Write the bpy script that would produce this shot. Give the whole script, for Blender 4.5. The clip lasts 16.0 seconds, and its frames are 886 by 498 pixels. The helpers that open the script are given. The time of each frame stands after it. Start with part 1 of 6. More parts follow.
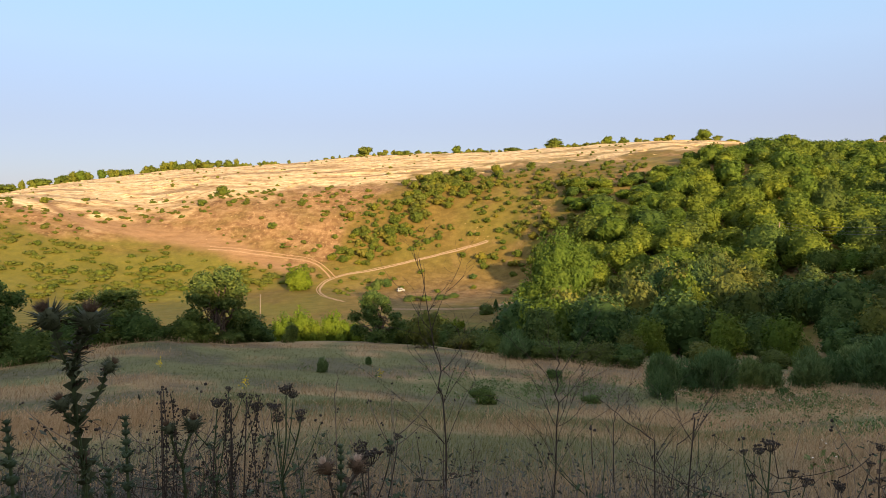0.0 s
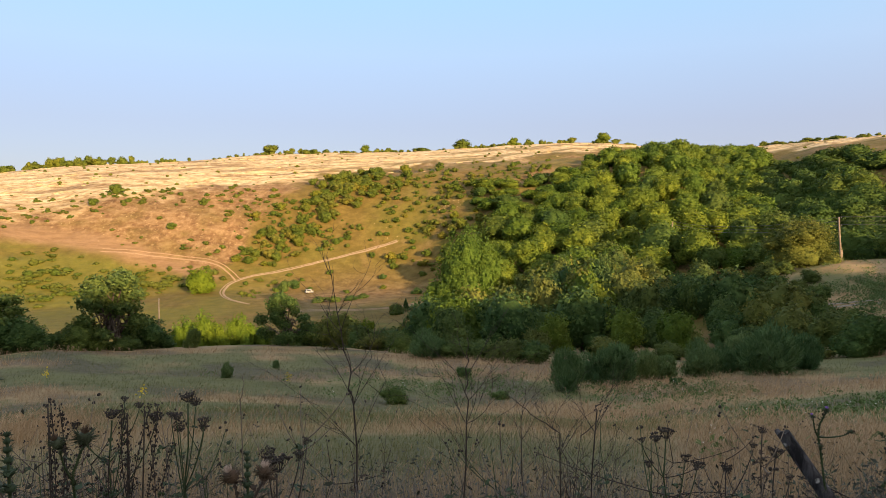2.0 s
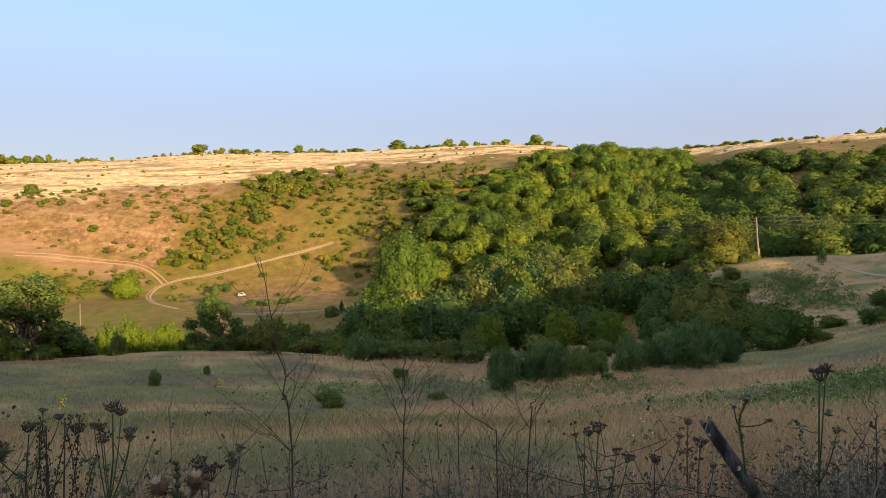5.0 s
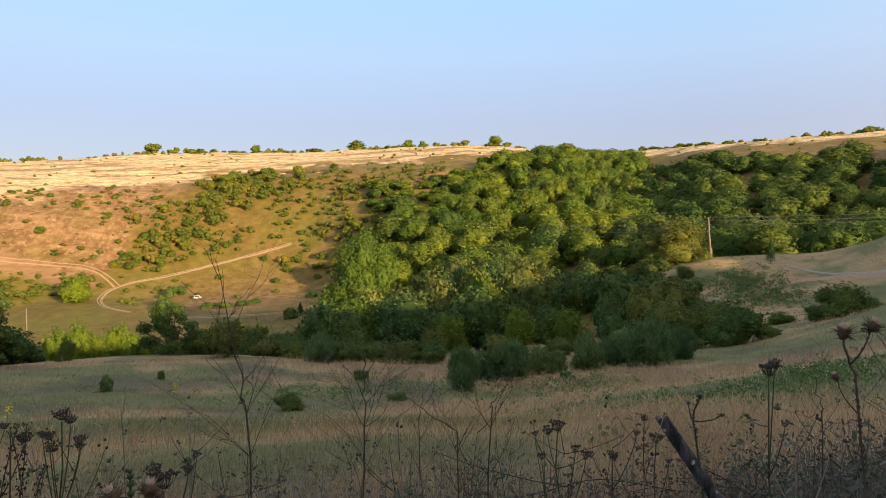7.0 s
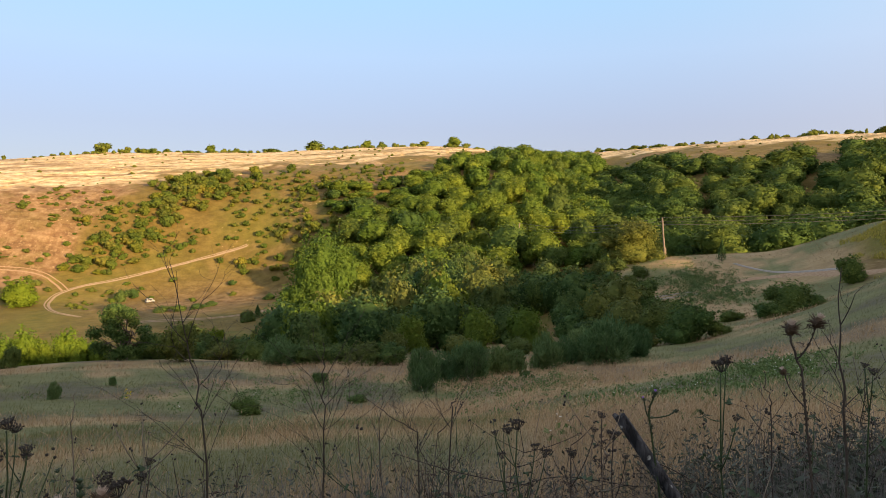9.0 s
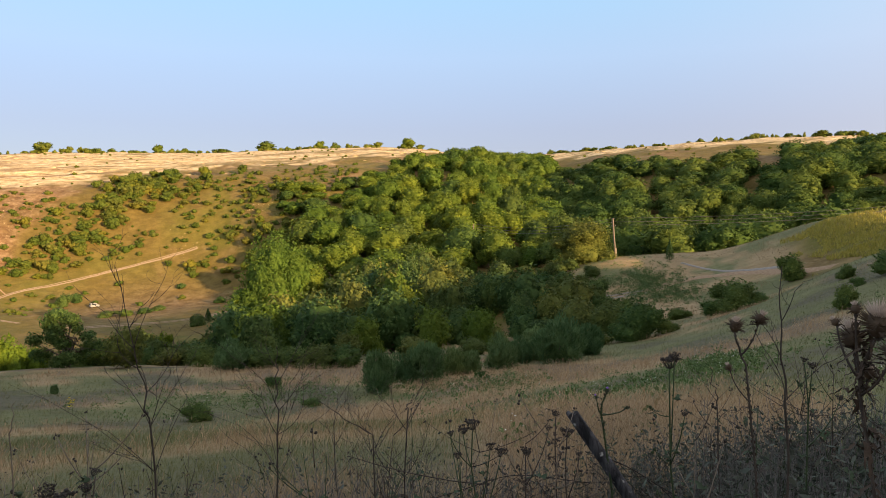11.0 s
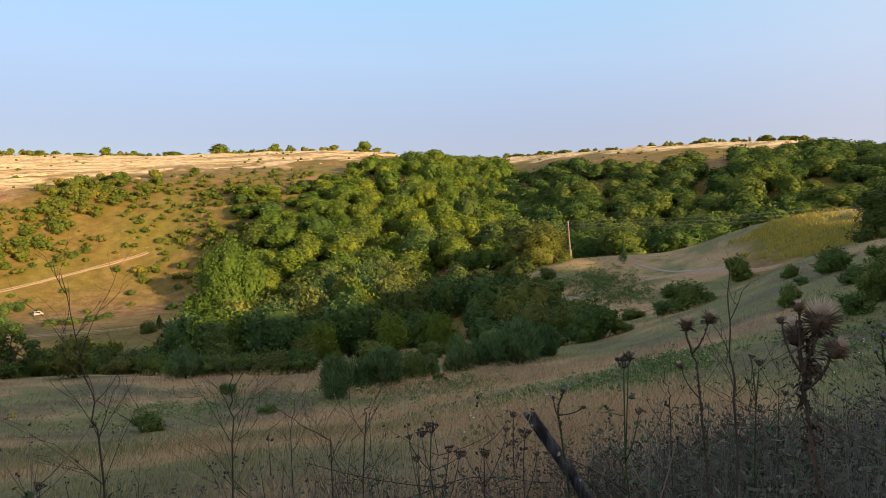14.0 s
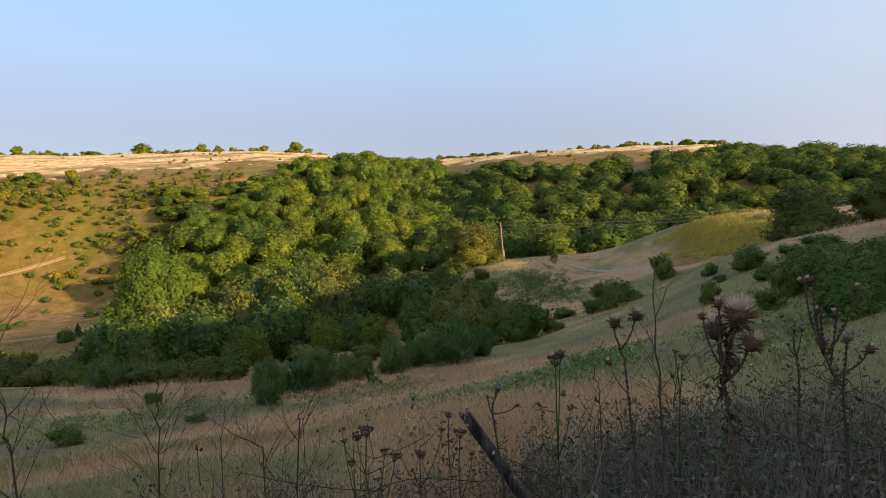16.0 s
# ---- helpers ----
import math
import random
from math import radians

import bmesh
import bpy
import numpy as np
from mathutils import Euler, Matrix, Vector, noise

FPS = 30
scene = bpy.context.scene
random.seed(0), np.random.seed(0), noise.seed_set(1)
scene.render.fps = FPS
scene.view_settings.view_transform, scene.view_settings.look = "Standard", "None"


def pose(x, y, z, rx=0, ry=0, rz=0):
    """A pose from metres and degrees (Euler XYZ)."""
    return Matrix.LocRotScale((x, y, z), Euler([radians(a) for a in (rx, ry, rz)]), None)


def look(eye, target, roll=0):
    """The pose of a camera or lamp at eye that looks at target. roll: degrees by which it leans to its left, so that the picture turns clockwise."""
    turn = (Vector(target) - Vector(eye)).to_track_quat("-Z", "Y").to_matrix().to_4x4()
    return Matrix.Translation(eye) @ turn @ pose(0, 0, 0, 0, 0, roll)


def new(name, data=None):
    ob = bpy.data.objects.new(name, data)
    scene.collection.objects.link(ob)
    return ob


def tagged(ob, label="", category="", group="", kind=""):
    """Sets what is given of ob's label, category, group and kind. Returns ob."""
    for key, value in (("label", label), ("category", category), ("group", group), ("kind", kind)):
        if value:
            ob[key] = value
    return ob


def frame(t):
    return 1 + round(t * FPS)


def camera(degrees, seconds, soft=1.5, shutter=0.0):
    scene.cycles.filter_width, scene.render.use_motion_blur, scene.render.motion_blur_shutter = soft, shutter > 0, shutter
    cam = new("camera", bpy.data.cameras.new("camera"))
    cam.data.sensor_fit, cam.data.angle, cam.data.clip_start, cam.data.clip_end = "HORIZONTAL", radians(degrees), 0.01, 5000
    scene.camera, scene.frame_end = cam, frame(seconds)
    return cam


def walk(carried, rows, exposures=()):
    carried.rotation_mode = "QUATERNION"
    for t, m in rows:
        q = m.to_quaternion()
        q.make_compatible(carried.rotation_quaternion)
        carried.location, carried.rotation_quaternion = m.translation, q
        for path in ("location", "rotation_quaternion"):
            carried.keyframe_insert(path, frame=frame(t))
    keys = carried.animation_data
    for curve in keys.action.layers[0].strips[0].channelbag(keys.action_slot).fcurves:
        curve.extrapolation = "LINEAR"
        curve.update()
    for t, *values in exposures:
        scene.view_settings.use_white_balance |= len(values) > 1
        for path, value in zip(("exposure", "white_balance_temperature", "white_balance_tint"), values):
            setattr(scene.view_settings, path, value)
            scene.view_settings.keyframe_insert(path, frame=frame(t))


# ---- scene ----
# ---- camera: a slow turn to the right from one standing place ----
EYE = 1.5
cam = camera(67.75, 16.0, 0.5)
PATH = [
    (0, 0, -4.8, 0.27),
    (0.5, -2.81, -4.83, 0.17),
    (1, -6.08, -4.85, 0.1),
    (1.5, -7.02, -4.84, 0.05),
    (2, -7.87, -4.83, 0.03),
    (2.5, -9.24, -4.82, -0.01),
    (3, -10.18, -4.81, -0.04),
    (5.5, -14.24, -4.75, -0.01),
    (6, -15.06, -4.75, -0.03),
    (6.5, -15.99, -4.71, -0.03),
    (7, -16.92, -4.69, -0.03),
    (7.5, -17.99, -4.69, -0.04),
    (8, -18.78, -4.67, -0.05),
    (8.5, -19.53, -4.65, -0.06),
    (9, -20.44, -4.61, -0.05),
    (11.5, -25.04, -4.47, -0.03),
    (12, -25.48, -4.43, -0.01),
    (12.5, -25.95, -4.4, 0.03),
    (13, -26.46, -4.33, 0.04),
    (13.5, -27.28, -4.29, 0.07),
    (14, -28.1, -4.23, 0.08),
    (14.5, -28.75, -4.2, 0.12),
    (15, -31.15, -4.11, 0.15),
    (15.5, -32.97, -4.08, 0.16),
    (16, -33.84, -4.1, 0.15),
]
walk(cam, [(t, pose(0, 0, EYE, 90 + p, 0, y) @ pose(0, 0, 0, 0, 0, -r)) for t, y, p, r in PATH],
     exposures=[(0, 1.17), (7, 1.17), (12, 1.13), (16, 1.08)])

# ---- world, sun ----
SUN_BEARING, SUN_HEIGHT = 155.0, 13.0     # degrees clockwise from +y, and above the horizon
world = bpy.data.worlds.new("sky")
scene.world = world
world.use_nodes = True
sky = world.node_tree.nodes.new("ShaderNodeTexSky")
sky.sky_type, sky.sun_disc = "NISHITA", False
sky.sun_elevation, sky.sun_rotation = radians(SUN_HEIGHT), radians(SUN_BEARING)
sky.altitude, sky.air_density, sky.dust_density, sky.ozone_density = 200, 0.8, 0.4, 3.0
back = world.node_tree.nodes["Background"]
back.inputs["Strength"].default_value = 0.10
# evening haze over the blue: lavender low down, pale blue higher up
# Out of view overhead, it is made brighter to lift the shaded ground.
way = world.node_tree.nodes.new("ShaderNodeTexCoord")
split = world.node_tree.nodes.new("ShaderNodeSeparateXYZ")
haze = world.node_tree.nodes.new("ShaderNodeValToRGB")
for stop, (place, tone) in zip((haze.color_ramp.elements[0], haze.color_ramp.elements[1], *[haze.color_ramp.elements.new(q) for q in (0.10, 0.20, 0.32, 0.55)]),
                               ((0.0, (2.25, 2.02, 2.45, 1)), (1.0, (5.6, 6.4, 7.4, 1)), (0.10, (2.35, 2.40, 3.05, 1)), (0.20, (2.55, 3.25, 4.3, 1)), (0.32, (2.2, 3.70, 5.0, 1)), (0.55, (4.8, 5.6, 6.8, 1)))):
    stop.position, stop.color = place, tone
veil = world.node_tree.nodes.new("ShaderNodeMix")
veil.data_type = "RGBA"
veil.inputs[0].default_value = 0.8
world.node_tree.links.new(way.outputs["Generated"], split.inputs[0])
world.node_tree.links.new(split.outputs["Z"], haze.inputs[0])
world.node_tree.links.new(sky.outputs[0], veil.inputs[6])
world.node_tree.links.new(haze.outputs[0], veil.inputs[7])
# the sky pales towards the sun's side
side = world.node_tree.nodes.new("ShaderNodeVectorMath")
side.operation = "DOT_PRODUCT"
side.inputs[1].default_value = (math.sin(radians(SUN_BEARING)), math.cos(radians(SUN_BEARING)), 0)
near_sun = world.node_tree.nodes.new("ShaderNodeMapRange")
near_sun.interpolation_type = "SMOOTHSTEP"
near_sun.inputs["From Min"].default_value, near_sun.inputs["From Max"].default_value = -0.55, 1.0
glow = world.node_tree.nodes.new("ShaderNodeMix")
glow.data_type = "RGBA"
glow.inputs[7].default_value = (4.4, 4.2, 4.4, 1)
world.node_tree.links.new(way.outputs["Generated"], side.inputs[0])
world.node_tree.links.new(side.outputs["Value"], near_sun.inputs[0])
world.node_tree.links.new(near_sun.outputs[0], glow.inputs[0])
world.node_tree.links.new(veil.outputs[2], glow.inputs[6])
world.node_tree.links.new(glow.outputs[2], back.inputs["Color"])
sun = new("sun", bpy.data.lights.new("sun", "SUN"))
sun.data.energy, sun.data.angle, sun.data.color = 5.0, radians(0.6), (1.0, 0.70, 0.37)
sb, sh = radians(SUN_BEARING), radians(SUN_HEIGHT)
sun.matrix_world = look((math.sin(sb) * math.cos(sh) * 100, math.cos(sb) * math.cos(sh) * 100, math.sin(sh) * 100), (0, 0, 0))

# ---- materials ----


def material(name, build, rough=0.9):
    m = bpy.data.materials.new(name)
    m.use_nodes = True
    nt = m.node_tree
    bsdf = nt.nodes["Principled BSDF"]
    bsdf.inputs["Roughness"].default_value = rough
    bsdf.inputs["Specular IOR Level"].default_value = 0.25
    build(nt, bsdf)
    return m


def node(nt, kind, **values):
    n = nt.nodes.new(kind)
    for key, value in values.items():
        if key == "op":
            n.operation = value
        else:
            n.inputs[key.replace("_", " ")].default_value = value
    return n


def ramp(nt, fac, *stops):
    """A colour ramp: stops are (position, colour)."""
    n = nt.nodes.new("ShaderNodeValToRGB")
    el = n.color_ramp.elements
    while len(el) < len(stops):
        el.new(0.5)
    for e, (p, c) in zip(el, stops):
        e.position, e.color = p, (*c, 1)
    nt.links.new(fac, n.inputs[0])
    return n.outputs[0]


def mix(nt, fac, a, b, mode="MIX"):
    n = nt.nodes.new("ShaderNodeMix")
    n.data_type, n.blend_type = "RGBA", mode
    for sock, v in ((n.inputs[0], fac), (n.inputs[6], a), (n.inputs[7], b)):
        if isinstance(v, (int, float)):
            sock.default_value = v
        elif isinstance(v, tuple):
            sock.default_value = (*v, 1)
        else:
            nt.links.new(v, sock)
    return n.outputs[2]


def noise_fac(nt, scale, detail=4.0, stretch=None, rough=0.55):
    """Noise in world metres: scale in cycles a metre."""
    geo = nt.nodes.new("ShaderNodeNewGeometry")
    src = geo.outputs["Position"]
    if stretch:
        mp = nt.nodes.new("ShaderNodeMapping")
        mp.inputs["Scale"].default_value = stretch
        nt.links.new(src, mp.inputs[0])
        src = mp.outputs[0]
    n = node(nt, "ShaderNodeTexNoise", Scale=scale, Detail=detail, Roughness=rough)
    nt.links.new(src, n.inputs["Vector"])
    return n.outputs["Fac"]


def bump(nt, bsdf, fac, strength=0.5, distance=0.05):
    b = node(nt, "ShaderNodeBump", Strength=strength, Distance=distance)
    nt.links.new(fac, b.inputs["Height"])
    nt.links.new(b.outputs[0], bsdf.inputs["Normal"])


def attr(nt, name):
    n = nt.nodes.new("ShaderNodeAttribute")
    n.attribute_name = name
    return n.outputs["Fac"]


def ground_build(nt, bsdf):
    # dry grass with green patches, bare earth, pale limestone pavement
    n2, n3, n1 = noise_fac(nt, 0.35, 7, None, 0.65), noise_fac(nt, 3.0, 6), noise_fac(nt, 0.07, 5, None, 0.6)
    dry = ramp(nt, n2, (0.32, (0.122, 0.083, 0.018)), (0.5, (0.163, 0.112, 0.025)), (0.68, (0.215, 0.147, 0.038)))
    green = ramp(nt, n2, (0.3, (0.108, 0.104, 0.014)), (0.7, (0.178, 0.156, 0.024)))
    grass = mix(nt, attr(nt, "green"), dry, green)
    earth = ramp(nt, n2, (0.32, (0.140, 0.074, 0.030)), (0.48, (0.226, 0.129, 0.056)), (0.68, (0.36, 0.232, 0.115)))
    earth = mix(nt, 0.6, earth, ramp(nt, n1, (0.35, (0.72, 0.70, 0.66)), (0.65, (1.15, 1.12, 1.1))), "MULTIPLY")
    rubble = ramp(nt, noise_fac(nt, 0.8, 6, (1.0, 0.45, 1.0), 0.75), (0.52, (0, 0, 0)), (0.66, (1, 1, 1)))
    earth = mix(nt, rubble, earth, (0.40, 0.260, 0.130))
    grass = mix(nt, attr(nt, "bare"), grass, earth)
    dust = ramp(nt, noise_fac(nt, 0.5, 6, (0.3, 1.2, 1.0), 0.7), (0.35, (0.215, 0.125, 0.060)), (0.65, (0.325, 0.200, 0.105)))
    grass = mix(nt, attr(nt, "trodden"), grass, dust)
    # the shaded meadow: straw and grey-green herbs side by side
    straw = ramp(nt, n2, (0.3, (0.282, 0.193, 0.090)), (0.7, (0.390, 0.276, 0.142)))
    sage = ramp(nt, n2, (0.3, (0.122, 0.124, 0.046)), (0.7, (0.198, 0.190, 0.078)))
    meadow = mix(nt, attr(nt, "sage"), straw, sage)
    grass = mix(nt, attr(nt, "herb"), grass, meadow)
    rock = ramp(nt, n2, (0.34, (0.40, 0.26, 0.12)), (0.46, (0.66, 0.48, 0.25)), (0.60, (0.82, 0.65, 0.40)))
    cracks = noise_fac(nt, 0.55, 7, (0.22, 1.0, 1.0), 0.75)
    rock = mix(nt, 1.0, rock, ramp(nt, cracks, (0.38, (0.40, 0.32, 0.22)), (0.47, (0.92, 0.88, 0.82)), (0.60, (1.05, 1.05, 1.05))), "MULTIPLY")
    col = mix(nt, attr(nt, "rock"), grass, rock)
    # Dark dead litter whose colour also carries the shade under the near weeds.
    litter_shade = ramp(nt, n3, (0.3, (0.060, 0.046, 0.034)), (0.7, (0.130, 0.102, 0.076)))
    col = mix(nt, attr(nt, "litter_shade"), col, litter_shade)
    col = mix(nt, 0.30, col, ramp(nt, n3, (0.3, (0.42, 0.40, 0.37)), (0.7, (1, 1, 1))), "MULTIPLY")
    nt.links.new(col, bsdf.inputs["Base Color"])
    bump(nt, bsdf, n2, 0.8, 0.5)


GROUND = material("dry_meadow_ground", ground_build, 0.95)


def leaf_build(dark, mid, light, joined=False):
    def build(nt, bsdf):
        geo = nt.nodes.new("ShaderNodeNewGeometry")
        info = nt.nodes.new("ShaderNodeObjectInfo")
        isl = ramp(nt, geo.outputs["Random Per Island"], (0.0, dark), (0.5, mid), (1.0, light))
        own = attr(nt, "tint") if joined else info.outputs["Random"]
        tint = ramp(nt, own, (0.0, (0.64, 0.78, 0.74)), (0.35, (0.88, 0.97, 0.92)), (0.7, (1.08, 1.04, 0.95)), (1.0, (1.22, 1.14, 0.86)))
        col = mix(nt, 1.0, isl, tint, "MULTIPLY")
        # Patchy darkening of the leaf colour, painting the shade of gaps between leaves.
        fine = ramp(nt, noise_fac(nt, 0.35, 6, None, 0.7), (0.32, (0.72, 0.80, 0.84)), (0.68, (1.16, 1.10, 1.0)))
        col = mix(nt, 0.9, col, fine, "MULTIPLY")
        nt.links.new(col, bsdf.inputs["Base Color"])
        bump(nt, bsdf, noise_fac(nt, 1.9, 5, None, 0.65), 0.8, 0.35)
        bsdf.inputs["Specular IOR Level"].default_value = 0.12
        tr = nt.nodes.new("ShaderNodeBsdfTranslucent")
        nt.links.new(col, tr.inputs["Color"])
        ms = nt.nodes.new("ShaderNodeMixShader")
        ms.inputs[0].default_value = 0.26
        nt.links.new(bsdf.outputs[0], ms.inputs[1])
        nt.links.new(tr.outputs[0], ms.inputs[2])
        nt.links.new(ms.outputs[0], nt.nodes["Material Output"].inputs["Surface"])
    return build


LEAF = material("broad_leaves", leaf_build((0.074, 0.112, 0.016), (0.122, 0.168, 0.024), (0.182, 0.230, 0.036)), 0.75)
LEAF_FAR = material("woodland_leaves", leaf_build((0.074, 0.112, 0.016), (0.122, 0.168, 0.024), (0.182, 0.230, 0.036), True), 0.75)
# Darker, bluer broad leaves: the side valley's shade put into their colour.
LEAF_SHADY = material("shade_tinted_leaves", leaf_build((0.050, 0.082, 0.020), (0.088, 0.130, 0.029), (0.142, 0.186, 0.043)), 0.75)
LEAF_SHADY_FAR = material("shade_tinted_wood_leaves", leaf_build((0.050, 0.082, 0.020), (0.088, 0.130, 0.029), (0.142, 0.186, 0.043), True), 0.75)
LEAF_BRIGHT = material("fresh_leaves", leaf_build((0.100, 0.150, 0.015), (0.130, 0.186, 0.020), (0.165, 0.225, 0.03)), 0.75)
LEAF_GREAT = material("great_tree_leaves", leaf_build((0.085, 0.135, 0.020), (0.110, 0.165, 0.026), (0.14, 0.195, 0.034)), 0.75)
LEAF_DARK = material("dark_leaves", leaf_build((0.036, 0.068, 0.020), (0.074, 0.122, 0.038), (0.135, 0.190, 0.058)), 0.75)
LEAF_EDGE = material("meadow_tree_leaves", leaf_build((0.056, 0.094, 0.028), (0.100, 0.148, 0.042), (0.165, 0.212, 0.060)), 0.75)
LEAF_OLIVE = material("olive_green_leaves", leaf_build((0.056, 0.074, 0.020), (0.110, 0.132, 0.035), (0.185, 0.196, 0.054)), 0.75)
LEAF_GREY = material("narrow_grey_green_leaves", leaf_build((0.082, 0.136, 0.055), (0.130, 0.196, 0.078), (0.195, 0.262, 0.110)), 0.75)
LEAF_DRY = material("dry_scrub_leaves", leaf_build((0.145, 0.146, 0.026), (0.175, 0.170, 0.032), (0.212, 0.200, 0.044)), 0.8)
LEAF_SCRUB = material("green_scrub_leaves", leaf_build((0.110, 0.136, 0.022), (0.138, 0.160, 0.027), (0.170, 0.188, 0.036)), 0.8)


def grass_build(a, b, c):
    def build(nt, bsdf):
        geo = nt.nodes.new("ShaderNodeNewGeometry")
        col = ramp(nt, geo.outputs["Random Per Island"], (0.0, a), (0.55, b), (1.0, c))
        big = ramp(nt, noise_fac(nt, 0.25, 4), (0.35, (0.86, 0.88, 0.9)), (0.65, (1.10, 1.06, 1.0)))
        nt.links.new(mix(nt, 1.0, col, big, "MULTIPLY"), bsdf.inputs["Base Color"])
    return build


STRAW = material("dry_grass_straw", grass_build((0.240, 0.172, 0.086), (0.305, 0.220, 0.115), (0.38, 0.277, 0.152)), 0.8)
GRASS = material("green_grass", grass_build((0.118, 0.126, 0.048), (0.158, 0.160, 0.064), (0.206, 0.202, 0.088)), 0.8)


def bark_build(a, b, scale=6.0):
    def build(nt, bsdf):
        f = noise_fac(nt, scale, 8, (3, 3, 0.6))
        nt.links.new(ramp(nt, f, (0.3, a), (0.7, b)), bsdf.inputs["Base Color"])
        bump(nt, bsdf, f, 0.7, 0.02)
    return build


BARK = material("tree_bark", bark_build((0.05, 0.038, 0.028), (0.17, 0.13, 0.10)))
POLE_WOOD = material("weathered_pole_wood", bark_build((0.13, 0.095, 0.07), (0.30, 0.23, 0.17), 12))
TRACK = material("pale_track_dust", bark_build((0.24, 0.160, 0.098), (0.39, 0.285, 0.185), 1.5))


def plain(name, col, rough=0.6, metal=0.0, vary=0.25, scale=8.0):
    def build(nt, bsdf):
        lo = tuple(c * (1 - vary) for c in col)
        nt.links.new(ramp(nt, noise_fac(nt, scale, 5), (0.3, lo), (0.7, tuple(min(1, c * (1 + vary)) for c in col))), bsdf.inputs["Base Color"])
        bsdf.inputs["Metallic"].default_value = metal
    return material(name, build, rough)


WIRE = plain("grey_wire", (0.10, 0.095, 0.09), 0.5, 0.3)
EARTH = material("trodden_earth", bark_build((0.25, 0.15, 0.08), (0.40, 0.27, 0.16), 1.2))
WHITE = plain("white_paint", (0.30, 0.29, 0.28), 0.35, 0, 0.06)

# ---- mesh helpers ----


class Geo:
    """Gathers vertices and faces for one mesh."""

    def __init__(self):
        self.v, self.f, self.n = [], {}, 0

    def add(self, verts, faces):
        verts, faces = np.asarray(verts, float).reshape(-1, 3), np.asarray(faces, int)
        self.v.append(verts)
        self.f.setdefault(faces.shape[1], []).append(faces + self.n)
        self.n += len(verts)

    def tube(self, pts, radii, sides=6, cap=True):
        pts = np.asarray(pts, float)
        radii = np.broadcast_to(np.asarray(radii, float), (len(pts),))
        tan = np.gradient(pts, axis=0)
        tan /= np.linalg.norm(tan, axis=1)[:, None] + 1e-9
        ref = np.array([0.31, 0.95, 0.05]) if abs(tan[0][2]) > 0.6 else np.array([0.0, 0.0, 1.0])
        a = np.cross(tan, ref)
        a /= np.linalg.norm(a, axis=1)[:, None] + 1e-9
        b = np.cross(tan, a)
        ang = np.arange(sides) * 2 * np.pi / sides
        ring = pts[:, None] + radii[:, None, None] * (np.cos(ang)[None, :, None] * a[:, None] + np.sin(ang)[None, :, None] * b[:, None])
        k = np.arange(len(pts) - 1)[:, None] * sides + np.arange(sides)[None]
        nxt = np.arange(len(pts) - 1)[:, None] * sides + (np.arange(sides)[None] + 1) % sides
        quads = np.stack([k, nxt, nxt + sides, k + sides], -1).reshape(-1, 4)
        base = self.n
        self.add(ring.reshape(-1, 3), quads)
        if cap and sides > 2:
            for i in (0, len(pts) - 1):
                self.f.setdefault(sides, []).append((base + i * sides + np.arange(sides) if i else base + np.arange(sides)[::-1])[None])

    def leaves(self, p, nrm, size, rng, aspect=0.6, curl=0.0):
        """Diamond-shaped leaves at p that face nrm."""
        n = len(p)
        nrm = nrm / (np.linalg.norm(nrm, axis=1)[:, None] + 1e-9)
        r = rng.normal(size=(n, 3))
        a = np.cross(nrm, r)
        a /= np.linalg.norm(a, axis=1)[:, None] + 1e-9
        b = np.cross(nrm, a)
        s = np.broadcast_to(np.asarray(size, float), (n,))[:, None] * 0.5
        v = np.stack([p - a * s, p - b * s * aspect + nrm * s * curl, p + a * s, p + b * s * aspect + nrm * s * curl], 1)
        self.add(v.reshape(-1, 3), np.arange(4 * n).reshape(n, 4))

    def sprays(self, p, nrm, size, rng):
        """Three-cornered leaf sprays at p that face nrm."""
        n = len(p)
        nrm = nrm / (np.linalg.norm(nrm, axis=1)[:, None] + 1e-9)
        a = np.cross(nrm, rng.normal(size=(n, 3)))
        a /= np.linalg.norm(a, axis=1)[:, None] + 1e-9
        b = np.cross(nrm, a)
        s = np.broadcast_to(np.asarray(size, float), (n,))[:, None] * 0.5
        k = rng.uniform(0.5, 1.0, (n, 1))
        v = np.stack([p + a * s * 1.25, p - a * s * 0.7 + b * s * k, p - a * s * 0.7 - b * s * (1.5 - k)], 1)
        self.add(v.reshape(-1, 3), np.arange(3 * n).reshape(n, 3))

    def stamp(self, other, scale, turn, where):
        """Adds a turned and scaled copy of another shape."""
        v = np.concatenate(other.v) * scale
        co, si = math.cos(turn), math.sin(turn)
        self.v.append(np.stack([v[:, 0] * co - v[:, 1] * si, v[:, 0] * si + v[:, 1] * co, v[:, 2]], -1) + where)
        for k, fs in other.f.items():
            self.f.setdefault(k, []).append(np.concatenate(fs) + self.n)
        self.n += len(v)
        return len(v)

    def ball(self, c, r, rows=6, cols=8, squash=(1, 1, 1), bumpy=0.0, rng=None):
        th = np.linspace(0, np.pi, rows + 1)[1:-1]
        ph = np.arange(cols) * 2 * np.pi / cols
        d = np.stack([np.sin(th)[:, None] * np.cos(ph), np.sin(th)[:, None] * np.sin(ph), np.cos(th)[:, None] + 0 * ph], -1).reshape(-1, 3)
        d = np.concatenate([d, [[0, 0, 1], [0, 0, -1]]])
        if bumpy:
            d = d * (1 + bumpy * rng.uniform(-1, 1, (len(d), 1)))
        base, m = self.n, len(th)
        i, j = np.meshgrid(np.arange(m - 1), np.arange(cols), indexing="ij")
